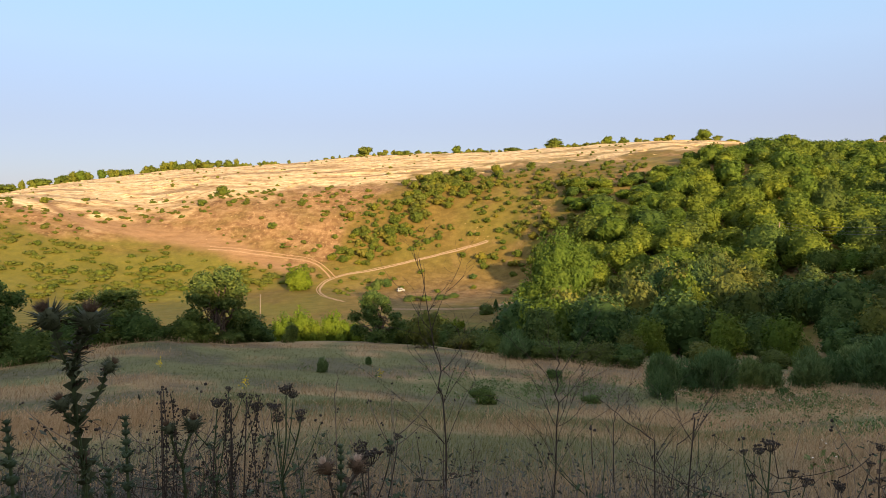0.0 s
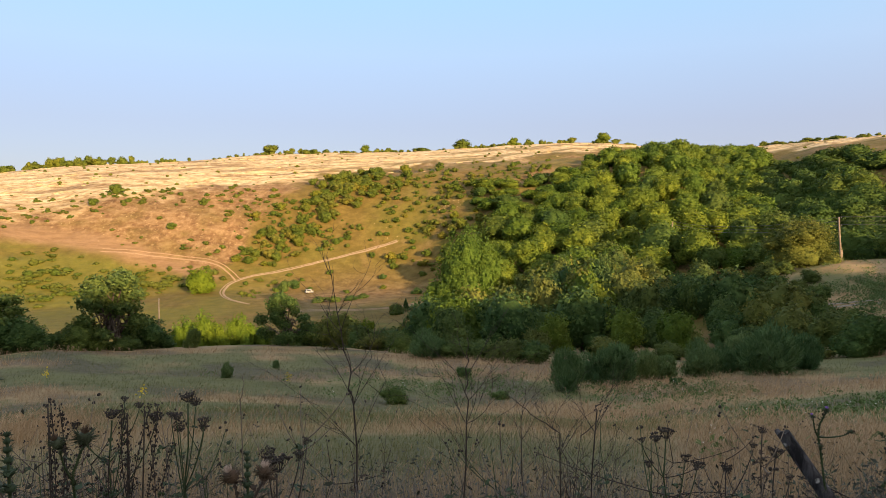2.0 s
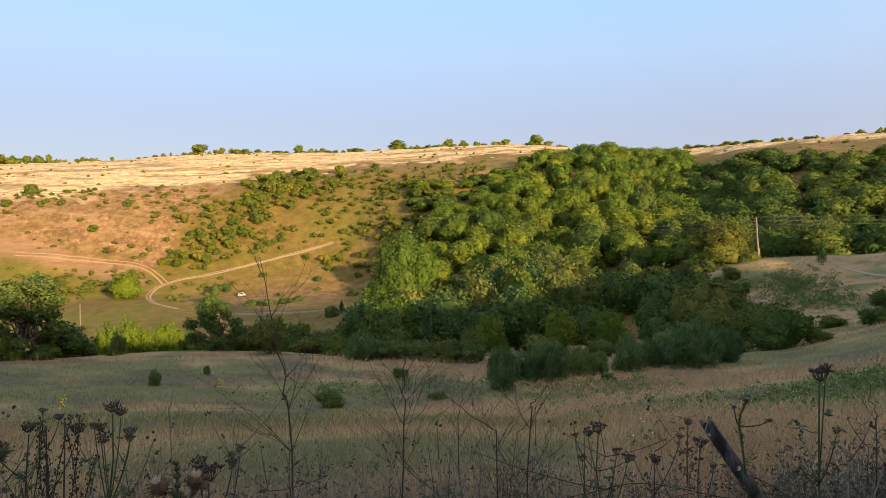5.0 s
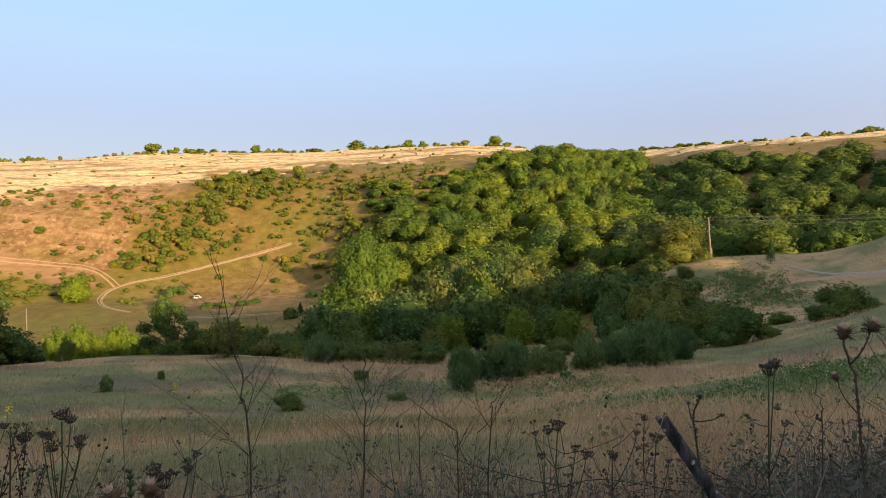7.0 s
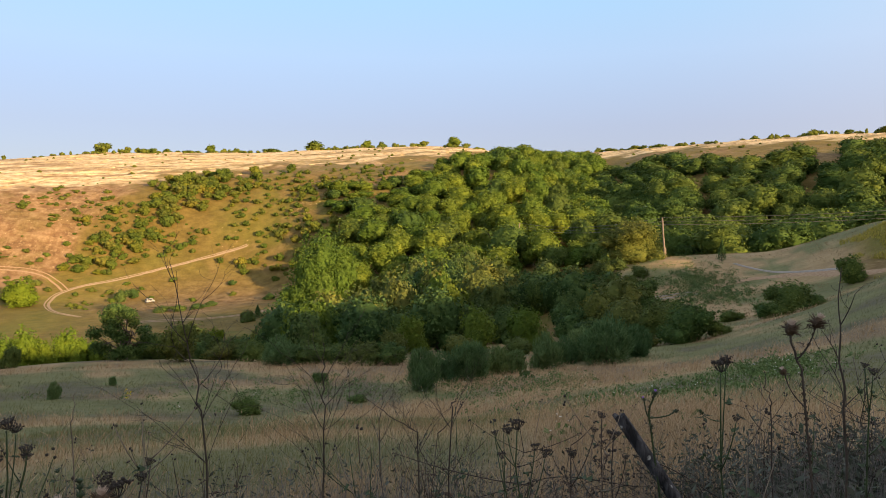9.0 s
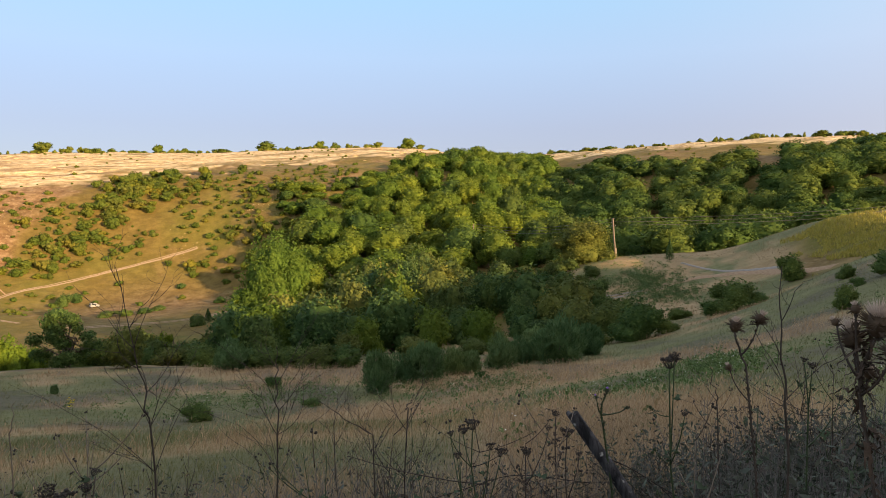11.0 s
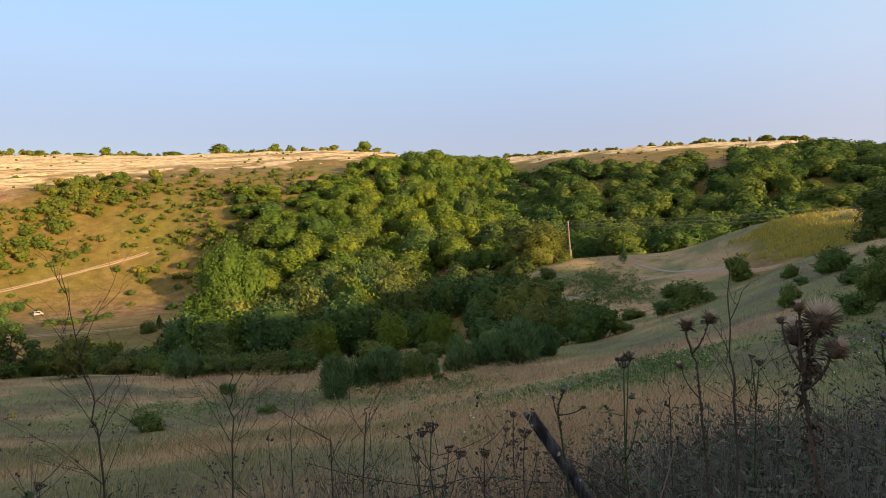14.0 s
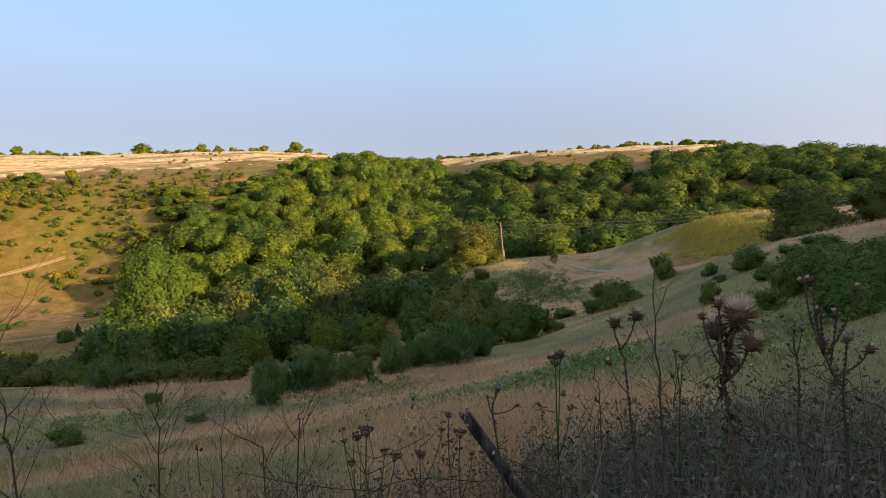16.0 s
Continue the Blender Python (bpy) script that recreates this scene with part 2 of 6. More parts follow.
        q = np.stack([i * cols + j, (i + 1) * cols + j, (i + 1) * cols + (j + 1) % cols, i * cols + (j + 1) % cols], -1).reshape(-1, 4)
        self.add(np.asarray(c) + d * r * np.asarray(squash), q)
        j = np.arange(cols)
        top, bot = m * cols, m * cols + 1
        self.f.setdefault(3, []).append(base + np.stack([0 * j + top, j, (j + 1) % cols], -1))
        self.f[3].append(base + np.stack([0 * j + bot, (m - 1) * cols + (j + 1) % cols, (m - 1) * cols + j], -1))

    def mesh(self, name, mat, smooth=False):
        me = bpy.data.meshes.new(name)
        v = np.concatenate(self.v)
        me.vertices.add(len(v))
        me.vertices.foreach_set("co", v.ravel())
        loops, sizes = [], []
        for k, fs in self.f.items():
            a = np.concatenate(fs)
            loops.append(a.ravel())
            sizes.append(np.full(len(a), k))
        loops, sizes = np.concatenate(loops), np.concatenate(sizes)
        me.loops.add(len(loops))
        me.loops.foreach_set("vertex_index", loops)
        me.polygons.add(len(sizes))
        me.polygons.foreach_set("loop_start", np.concatenate([[0], np.cumsum(sizes)[:-1]]))
        if smooth:
            me.polygons.foreach_set("use_smooth", np.ones(len(sizes), bool))
        me.update(calc_edges=True)
        me.validate()
        me.materials.append(mat)
        return me


def part(name, geo, mat, parent, label="", smooth=False):
    me = geo if isinstance(geo, bpy.types.Mesh) else geo.mesh(name, mat, smooth)
    ob = new(name, me)
    ob.parent = parent
    return tagged(ob, label)


def thing(name, label, category, group="", kind="", at=None):
    ob = new(name)
    ob.empty_display_size = 0.2
    if at is not None:
        ob.matrix_basis = at
    return tagged(ob, label, category, group, kind)


# ---- the lie of the land: lines of bearing, distance and height ----
TABLE = np.random.default_rng(5).random((256, 256))


def lattice(x, y):
    """Smooth value noise, 0 to 1, one cell a unit."""
    xi, yi = np.floor(x).astype(int), np.floor(y).astype(int)
    fx, fy = x - xi, y - yi
    fx, fy = fx * fx * (3 - 2 * fx), fy * fy * (3 - 2 * fy)
    t = lambda i, j: TABLE[(xi + i) % 256, (yi + j) % 256]
    return (t(0, 0) * (1 - fx) + t(1, 0) * fx) * (1 - fy) + (t(0, 1) * (1 - fx) + t(1, 1) * fx) * fy


def fractal(x, y, octaves=4):
    return sum(lattice(x * 2 ** k + 17 * k, y * 2 ** k + 31 * k) * 0.5 ** k for k in range(octaves)) / (2 - 0.5 ** (octaves - 1))


LINES = {
    "near": [(-130, 6, 0.5), (-90, 6, -0.2), (-60, 6, -0.7), (-34, 6, -0.9), (0, 6, -1.05), (20, 6, -1.05), (40, 6, -0.9), (55, 6, -0.6),
        (70, 6, -0.2), (100, 6, 0.5), (140, 6, 1.2), (180, 6, 1.1)],
    "meadow": [(-130, 22, 2.2), (-90, 22, -1), (-60, 22, -3.5), (-34, 23, -4.66), (-24, 24, -4.93), (-10, 24, -5.61), (3.7, 24, -6.3),
        (22, 22, -5.82), (36, 22, -4.81), (47, 22, -3.58), (58, 22, -2.38), (67, 22, -1.2), (90, 22, 2), (140, 22, 4.8), (180, 22, 4.6)],
    "meadow_edge": [(-150, 60, 16), (-130, 55, 8), (-90, 48, -3.5), (-60, 45, -8), (-34, 38, -6.79), (-24, 42, -7.12), (-19, 45, -8.23),
        (-7, 46, -8.78), (-1, 44, -8.82), (6, 40, -8.62), (11, 38, -8.26), (16, 37, -8.21), (23, 37, -8.21), (29, 37, -7.86), (35, 38, -7.69),
        (42, 42, -7.58), (47, 45, -6.52), (50.5, 46, -5.46), (54.4, 47, -3.52), (57.8, 48, -2.19), (60.4, 50, -1.47), (63.8, 52, -0.77),
        (66.8, 55, -0.04), (90, 58, 4.5), (105, 60, 9), (120, 58, 13), (137, 58, 16.2), (155, 56, 19), (180, 58, 19)],
    # Bearings past 84 stay unseen: hill crest tuned and bumped to shape the shade.
    "hollow": [(-150, 80, 18), (-130, 80, 8), (-90, 85, -9), (-60, 85, -17), (-34, 82, -18.5), (-20, 85, -20), (-5, 85, -19.5), (6, 78, -17),
        (16, 68, -14.5), (26, 65, -13.2), (36, 68, -11.6), (40, 75, -10.8), (45, 78, -10), (50, 74, -8.6), (54.4, 72, -6.45), (58, 73, -4.5),
        (62, 74, -2.64), (67, 80, -0.87), (76, 83, 1.5), (84, 85, 4.5), (92, 88, 8), (101, 88, 13.2), (112, 80, 16.1), (121, 74, 15.2), (126, 73, 16.6),
        (132, 72, 16.8), (138, 72, 18.6), (144, 72, 18.4), (149, 72, 20.6), (155, 72, 19.8), (160, 72, 21.4), (166, 73, 19.6), (172, 74, 21),
        (180, 75, 20)],
    "valley_near": [(-130, 120, 8), (-90, 130, -14), (-60, 140, -20), (-34, 142, -22), (-24, 148, -23.53), (-16.7, 142, -26.1), (-9, 145, -25.11),
        (-4, 150, -24.41), (6, 145, -22.5), (12, 112, -21), (18, 102, -19.5), (26, 100, -16), (32, 100, -11.5), (36, 101, -8.6), (39, 104, -7.6),
        (41.6, 105, -7.21), (47, 107, -6.92), (50.4, 106, -4.43), (54, 104, -1.7), (59, 101, 0.27), (63.4, 101, 0.44), (67, 103, 1.41), (76, 108, 3),
        (84, 112, 5), (92, 118, 7), (97, 116, 9.8), (101, 110, 13.0), (112, 115, 23), (125, 125, 22), (145, 130, 24), (180, 130, 23)],
    "slope_foot": [(-130, 170, 6), (-90, 175, -14), (-60, 180, -20), (-34, 180, -23.32), (-24, 180, -26.37), (-16, 184, -25.67), (-12, 184, -24.36),
        (-9, 182, -25.38), (-3, 182, -26.35), (6, 178, -24.78), (13, 142, -22), (20, 135, -20), (26, 135, -17.5), (33, 140, -15), (42, 148, -14),
        (50, 150, -12), (60, 150, -8), (67, 150, -5), (84, 160, 6), (100, 170, 17), (125, 180, 22), (140, 180, 24), (180, 180, 22)],
    "rim": [(-130, 280, 5), (-90, 270, -8), (-60, 270, -4), (-34, 270, 0.84), (-24, 262, -2.48), (-18, 256, 1.95), (-6.5, 254, 3.27), (3, 255, 7.73),
        (8, 252, 9.42), (13, 250, 11.1), (18, 250, 13.29), (23, 252, 13.38), (28, 255, 11.3), (33.5, 285, 10.95), (38, 262, 14.77), (42, 248, 15.37),
        (51, 236, 14.69), (60, 230, 12.35), (67, 226, 10.97), (84, 260, 12), (100, 280, 14), (140, 300, 20), (180, 300, 20)],
    "skyline": [(-130, 410, 6), (-90, 410, -4), (-60, 410, -4), (-38, 410, -2.08), (-34, 410, 2), (-30, 410, 7.94), (-22, 405, 15.22),
        (-13.5, 400, 18.68), (-6.5, 400, 23.58), (5.7, 400, 25.26), (15, 400, 28.77), (22, 400, 29.82), (25, 400, 25.97), (30, 400, 24.56),
        (33, 400, 25.97), (42, 390, 28.29), (51, 375, 30.09), (56, 365, 29.59), (59, 365, 25.1), (67, 360, 21.63), (84, 380, 24), (100, 400, 20),
        (140, 420, 20), (180, 420, 20)],
    "plateau": [(-130, 1000, 6), (-90, 1000, 0), (-60, 1000, 0), (-34, 1000, 2), (-22, 1000, 14), (-6, 1000, 23), (15, 1000, 27), (33, 1000, 25),
        (50, 1000, 29), (67, 1000, 28), (100, 1000, 22), (140, 1000, 14), (180, 1000, 13)],
    "horizon": [(-130, 5300, 6), (-90, 5300, 0), (-60, 5300, 0), (-34, 5300, 2), (-22, 5300, 14), (-6, 5300, 23), (15, 5300, 27), (33, 5300, 25),
        (50, 5300, 29), (67, 5300, 28), (100, 5300, 22), (140, 5300, 14), (180, 5300, 13)],
}
GRID = np.arange(-180, 180, 0.5)


def spread(pairs, width=1.2):
    """A smooth curve over all bearings."""
    b, v = np.array(pairs).T
    b, v = np.concatenate([b - 360, b, b + 360]), np.tile(v, 3)
    raw = np.interp(GRID, b, v)
    k = np.exp(-0.5 * (np.arange(-8, 9) * 0.5 / width) ** 2)
    return np.convolve(np.concatenate([raw[-8:], raw, raw[:8]]), k / k.sum(), "valid")


CURVES = [(spread([(b, d) for b, d, h in rows]), spread([(b, h) for b, d, h in rows])) for rows in LINES.values()]


def height(x, y, rough=True):
    """The ground's height."""
    x, y = np.atleast_1d(np.asarray(x, float)), np.atleast_1d(np.asarray(y, float))
    az, d = np.degrees(np.arctan2(x, y)), np.hypot(x, y)
    per = lambda c: np.interp(az, np.append(GRID, 180), np.append(c, c[0]))
    kd = np.stack([0 * d] + [per(c[0]) for c in CURVES])
    kz = np.stack([0 * d] + [per(c[1]) for c in CURVES])
    h = np.diff(kd, axis=0)
    m = np.diff(kz, axis=0) / h
    w1, w2 = 2 * h[1:] + h[:-1], h[1:] + 2 * h[:-1]
    same = m[1:] * m[:-1] > 0
    with np.errstate(all="ignore"):
        inner = np.where(same, (w1 + w2) / (w1 / np.where(m[:-1] == 0, 1, m[:-1]) + w2 / np.where(m[1:] == 0, 1, m[1:])), 0)
    tang = np.concatenate([m[:1], inner, m[-1:]])
    i = np.clip((d[None] >= kd).sum(0) - 1, 0, len(h) - 1)
    j = np.arange(len(d))
    t = np.clip((d - kd[i, j]) / h[i, j], 0, 1)
    z = ((1 + 2 * t) * (1 - t) ** 2 * kz[i, j] + t * (1 - t) ** 2 * h[i, j] * tang[i, j]
         + t * t * (3 - 2 * t) * kz[i + 1, j] + t * t * (t - 1) * h[i, j] * tang[i + 1, j])
    if rough:
        amp = np.clip((d - 4) / 40, 0, 1) * 0.35 + np.clip((d - 150) / 100, 0, 1) * 0.8
        z = z + amp * (fractal(x / 14, y / 14, 4) - 0.5) * 1.6
    return z


def at(bearing, d):
    b = radians(bearing)
    return d * math.sin(b), d * math.cos(b)


def spot(bearing, d, sink=0.0):
    x, y = at(bearing, d)
    return x, y, float(height(x, y)[0]) - sink


def greenness(x, y):
    """Where herbs and green grass take over from the straw: long swaths along the slope."""
    swath = fractal((x + 0.6 * y) / 10 + 3, (y - 0.25 * x) / 6.5 + 8, 3)
    return swath * 0.72 + fractal(x / 2.4, y / 2.4 + 60, 3) * 0.28 + np.clip((np.degrees(np.arctan2(x, y)) - 46) / 12, 0, 1) * (0.10 + 0.14 * np.clip((16 - np.hypot(x, y)) / 6, 0, 1))


def build_ground():
    az = np.concatenate([np.arange(-44, 76, 0.3), np.arange(76, 316, 4.0)])
    r = [0.02, 0.4]
    while r[-1] < 5200:
        r.append(r[-1] + (max(0.15, r[-1] * 0.03) if r[-1] < 60 else 2.0 if r[-1] < 430 else r[-1] * 0.08))
    r = np.array(r)
    A, D = np.meshgrid(np.radians(az), r, indexing="ij")
    x, y = (D * np.sin(A)).ravel() + 0.12, (D * np.cos(A)).ravel()
    z = height(x, y)
    bear, dist = np.degrees(np.arctan2(x, y)), np.hypot(x, y)
    n, k = len(az), len(r)
    i, j = np.meshgrid(np.arange(n), np.arange(k - 1), indexing="ij")
    q = np.stack([i * k + j, i * k + j + 1, (i + 1) % n * k + j + 1, (i + 1) % n * k + j], -1).reshape(-1, 4)[:, ::-1]
    g = Geo()
    big, mid = fractal(x / 60, y / 60, 4), fractal(x / 11 + 50, y / 11, 4)
    small = fractal(x / 4 + 20, y / 4 + 7, 4)
    rim = np.interp(bear, GRID, CURVES[6][0])
    # the pale limestone begins along this line, the worn orange earth below it along the next
    stony = np.interp(bear, [-40, -34, -30, -26.5, -22.5, -18, -13.6, -9, -4, 1, 5, 10, 15, 20, 24, 32, 38.5, 47.5, 56, 70], [251, 250, 246, 240, 247, 249, 254, 260, 266, 272, 274, 270, 272, 282, 318, 322, 305, 276, 276, 276])
    worn = np.interp(bear, [-40, -34, -30, -26.5, -22.5, -18, -13.7, -11, -9, -8, -6.5, -4, 0, 8, 14], [233, 233, 231, 229, 226, 212, 201, 199, 209, 221, 234, 244, 252, 246, 240])
    rock = np.clip((dist - stony + (mid - 0.5) * 34 + (small - 0.5) * 16) / 9, 0, 1)
    rock = rock * np.clip(0.55 + (fractal(x / 26 + 5, y / 5 + 2, 4) - 0.36) * 4.0, 0.25, 1)
    rock = np.where(dist < stony, rock * 0.8, rock)
    valley = np.clip((dist - 110) / 40, 0, 1)
    bare = np.clip((dist - worn + (mid - 0.5) * 22) / 7, 0, 1) * np.clip(0.95 - np.clip((bear + 7.5) / 4, 0, 1) * 0.6 + (small - 0.5) * 1.6, 0.1, 1.0)
    bare = np.where(bear > 14, np.clip((mid - 0.5) * 4, 0, 0.7), bare)
    bare = np.maximum(bare, valley * 0.38 * np.clip((small * 0.5 + big * 0.5 - 0.47) * 8, 0, 1) * np.clip((bear + 11) / 3, 0, 1))
    left = np.clip((-10 - bear) / 3, 0, 1) * np.clip((worn - dist + (mid - 0.5) * 12) / 8, 0, 1) * np.clip((dist - 176 + (mid - 0.5) * 30) / 12, 0, 1)
    green = valley * np.clip(0.25 + (mid * 0.6 + big * 0.6 - 0.50) * 3, 0, 0.85) * (1 - bare)
    green = np.clip(np.maximum(green, left * (0.55 + 0.9 * mid)), 0, 1)
    # the wide worn way that climbs from the junction to the plateau
    way = np.interp(bear, [-33, -31.7, -30.3, -28.5, -24.6, -20.4, -16, -12.8, -11], [290, 272, 255, 242, 235, 224, 211, 201, 197])
    trodden = np.clip(1.4 - np.abs(dist - way + (mid - 0.5) * 3) / np.interp(bear, [-30, -20, -11], [5.0, 5.5, 3.0]), 0, 1) * np.clip((-10.5 - bear) / 1, 0, 1) * np.clip((bear + 33) / 2, 0, 1)
    rock = rock * (1 - trodden)
    # the bare floor of the valley beside the van
    floor_bare = np.clip(1.2 - np.hypot((bear - 0.5) / 9.0, (dist - 172) / 26) + (mid - 0.5) * 1.2, 0, 1) * valley
    bare = np.maximum(bare, floor_bare * 0.85)
    g.add(np.stack([x, y, z], -1), q)
    me = g.mesh("ground", GROUND, True)
    herb = fractal(x / 11 + 3, y / 6 + 8, 3) * 0.7 + fractal(x / 2.4, y / 2.4 + 60, 3) * 0.3 + np.clip((bear - 46) / 14, 0, 1) * 0.06
    sage = np.clip((greenness(x, y) - 0.48) * 14, 0, 1)
    green = np.where(dist < 115, np.clip((herb - 0.47) * 8, 0, 0.9), green)
    face = np.clip((bear - 51.5) / 2, 0, 1) * np.clip((62 - bear) / 2, 0, 1) * np.clip((dist - 74) / 5, 0, 1) * np.clip((101 - dist + (mid - 0.5) * 14) / 5, 0, 1)
    green = np.maximum(green, face * (0.55 + 0.6 * mid))
    sand = np.clip((bear - 37) / 3, 0, 1) * np.clip((dist - 60) / 14, 0, 1) * np.clip((120 - dist) / 10, 0, 1) * (1 - face)
    bare = np.maximum(bare, sand * np.clip(0.25 + (fractal(x / 5 + 4, y / 5 + 33, 3) - 0.4) * 3, 0.1, 0.9))
    # Darkest close to the camera, where weed shade is painted in; random patches beyond.
    litter_shade = np.clip((9 - dist) / 5, 0, 1) * 0.8 + np.clip((dist - 9) / 4, 0, 1) * np.clip((60 - dist) / 15, 0, 1) * np.clip((fractal(x / 3 + 40, y / 3, 3) - 0.5) * 5, 0, 0.6)
    for name, values in (("rock", rock), ("green", green), ("bare", bare), ("litter_shade", litter_shade), ("sage", sage), ("trodden", trodden), ("herb", np.where(bear > 35, np.clip((122 - dist) / 12, 0, 1) * (1 - face), np.clip((74 - dist) / 14, 0, 1)))):
        a = me.attributes.new(name, "FLOAT", "POINT")
        a.data.foreach_set("value", values.astype(np.float32))
    tagged(new("ground", me), "dry grassy hillside, valley and pale limestone plateau", "ground", kind="structure")


build_ground()

# ---- trees and bushes ----


def crown_geo(seed, kind="round", leaves=1600, leaf=0.06, core=True, lobes=0.30, sprigs=0, fine=1.0):
    """A crown one unit high and one wide, standing on the origin; returns it with the centres of its boughs."""
    rng = np.random.default_rng(seed)
    g = Geo()
    if kind == "cone":
        n = leaves
        t = rng.random(n) ** 0.7
        ang = rng.random(n) * 2 * np.pi
        rad = 0.48 * (1 - t) * (0.75 + 0.25 * np.sin(ang * 5 + t * 30)) * rng.uniform(0.6, 1.05, n) + 0.02
        d = np.stack([np.cos(ang), np.sin(ang), 0 * t + 0.5], -1)
        p = np.stack([rad * np.cos(ang), rad * np.sin(ang), 1 - (1 - t) * 0.96], -1)
        g.sprays(p, d + rng.normal(size=(n, 3)) * 0.4, leaf * rng.uniform(0.7, 1.4, n), rng)
        return g, np.array([[0, 0, 0.6]])
    # the crown is one large dome with smaller ones leaning out of it, all covered in bunches of leaves
    subs = []
    if kind in ("bush", "upright", "low"):
        subs.append(((0, 0, 0.34), (0.33, 0.31, 0.52)))
        for i in range(2 if kind == "low" else 5):
            ang, off, r = i * (3.1 if kind == "low" else 1.3) + rng.uniform(-0.4, 0.4), rng.uniform(0.22, 0.36), rng.uniform(0.12, 0.22)
            subs.append(((math.cos(ang) * off, math.sin(ang) * off, rng.uniform(0.14, 0.60)), (r, r, r * rng.uniform(1.0, 1.6))))
    elif kind == "dome":
        subs.append(((0, 0, 0.42), (0.36, 0.34, 0.54)))
        for i in range(13):
            ang, z, r = i * 2.4 + rng.uniform(-0.3, 0.3), 0.10 + 0.72 * ((i * 0.382) % 1.0), rng.uniform(0.10, 0.17)
            off = 0.36 * math.sqrt(max(0.05, 1 - (z / 0.98) ** 2)) * rng.uniform(0.85, 1.1)
            subs.append(((math.cos(ang) * off, math.sin(ang) * off, z), (r, r, r * rng.uniform(0.9, 1.2))))
    elif kind == "open":
        for i in range(22):
            ang, t = i * 2.4 + rng.uniform(-0.4, 0.4), (i + rng.uniform(0, 1)) / 22
            off = 0.40 * math.sqrt(1 - (abs(t - 0.36) / 0.68) ** 2) * rng.uniform(0.35, 1.05)
            r = rng.uniform(0.09, 0.16)
            subs.append(((math.cos(ang) * off, math.sin(ang) * off, 0.11 + 0.78 * t), (r * 1.1, r * 1.1, r * 0.85)))
    else:
        narrow = 0.82 if kind == "tall" else 1.0
        subs.append(((0, 0, 0.50), (0.38 * narrow, 0.38 * narrow, 0.46)))
        for i in range(8):
            ang, off, r = i * 2.4 + rng.uniform(-0.6, 0.6), rng.uniform(0.20, 0.31) * narrow, rng.uniform(0.14, 0.22)
            z = 0.24 + 0.56 * ((i * 0.37) % 1.0)
            off *= 1.0 if z < 0.6 else 0.7
            subs.append(((math.cos(ang) * off, math.sin(ang) * off, z), (r, r, r * rng.uniform(0.9, 1.3))))
    cen, rad = np.array([s[0] for s in subs]), np.array([s[1] for s in subs])
    bunch = rng.normal(size=(len(subs), 44 if kind != "open" else 12, 3)) + [0, 0, 0.2]
    bunch /= np.linalg.norm(bunch, axis=2)[:, :, None]
    high = rng.uniform(0.5, 1.0, bunch.shape[:2])
    top = max(c[2] + r[2] for c, r in subs)

    def swell(d, k):
        """How far mass k reaches in each direction: bunches bulge out of it."""
        ang = np.arccos(np.clip((d[:, None] * bunch[k]).sum(-1), -1, 1)) / 0.44
        return 0.80 + lobes * (np.clip(1 - ang ** 2, 0, 1) * high[k]).max(-1)

    m = leaves * 2
    area = rad[:, 0] * rad[:, 2]
    pick = rng.choice(len(subs), m, p=area / area.sum())
    d = rng.normal(size=(m, 3)) + [0, 0, 0.2]
    d /= np.linalg.norm(d, axis=1)[:, None]
    reach = swell(d, pick) * (rng.uniform(0.80, 1.10, m) if core else rng.uniform(0.35, 1.12, m))
    p = cen[pick] + d * reach[:, None] * rad[pick]
    if core:
        inside = (((p[:, None] - cen[None]) / rad[None]) ** 2).sum(-1)
        inside[np.arange(m), pick] = 9
        keep = np.flatnonzero((inside.min(1) > 0.60) & (p[:, 2] > 0.01))[:leaves]
    else:
        keep = np.arange(leaves)
    p, d = p[keep], d[keep]
    n = len(p)
    # leafy sprigs that stand out from the outline
    for i in rng.choice(n, min(sprigs, n // 12), replace=False):
        near_by = rng.choice(n, 9, replace=False)
        way = d[i] + rng.normal(size=3) * 0.3 + [0, 0, 0.25]
        t = rng.uniform(0, 1, 9)[:, None]
        p[near_by] = p[i] + way * t * rng.uniform(0.03, 0.09) + rng.normal(size=(9, 3)) * 0.012
        d[near_by] = d[i]
    low = p[:, 2] < 0.015
    p[low, 2] = rng.uniform(0.02, 0.12, low.sum())
    p[:, 2] /= max(top, 1.0)
    nrm = d + rng.normal(size=(n, 3)) * 0.55 + [0, 0, 0.05]
    size = leaf * rng.uniform(0.6, 1.35, n)
    c = np.concatenate([cen, p[::max(1, n // 16)] * 0.7 + cen[0] * 0.3])
    if core:
        for k in range(len(subs)):
            rows, cols = (max(5, int(10 * fine)), max(7, int(16 * fine))) if k == 0 else (max(4, int(7 * fine)), max(6, int(10 * fine)))
            th, ph = np.linspace(0, np.pi * 0.86, rows + 1), np.arange(cols) * 2 * np.pi / cols
            e = np.stack([np.sin(th)[:, None] * np.cos(ph), np.sin(th)[:, None] * np.sin(ph), np.cos(th)[:, None] + 0 * ph], -1).reshape(-1, 3)
            i, j = np.meshgrid(np.arange(rows), np.arange(cols), indexing="ij")
            quads = np.stack([i * cols + j, (i + 1) * cols + j, (i + 1) * cols + (j + 1) % cols, i * cols + (j + 1) % cols], -1).reshape(-1, 4)
            body = cen[k] + e * (swell(e, np.full(len(e), k)) * (0.83 if kind != "upright" else 0.62) * rng.uniform(0.93, 1.07, len(e)))[:, None] * rad[k]
            body[:, 2] = np.maximum(body[:, 2], 0.01) / max(top, 1.0)
            g.add(body, quads)
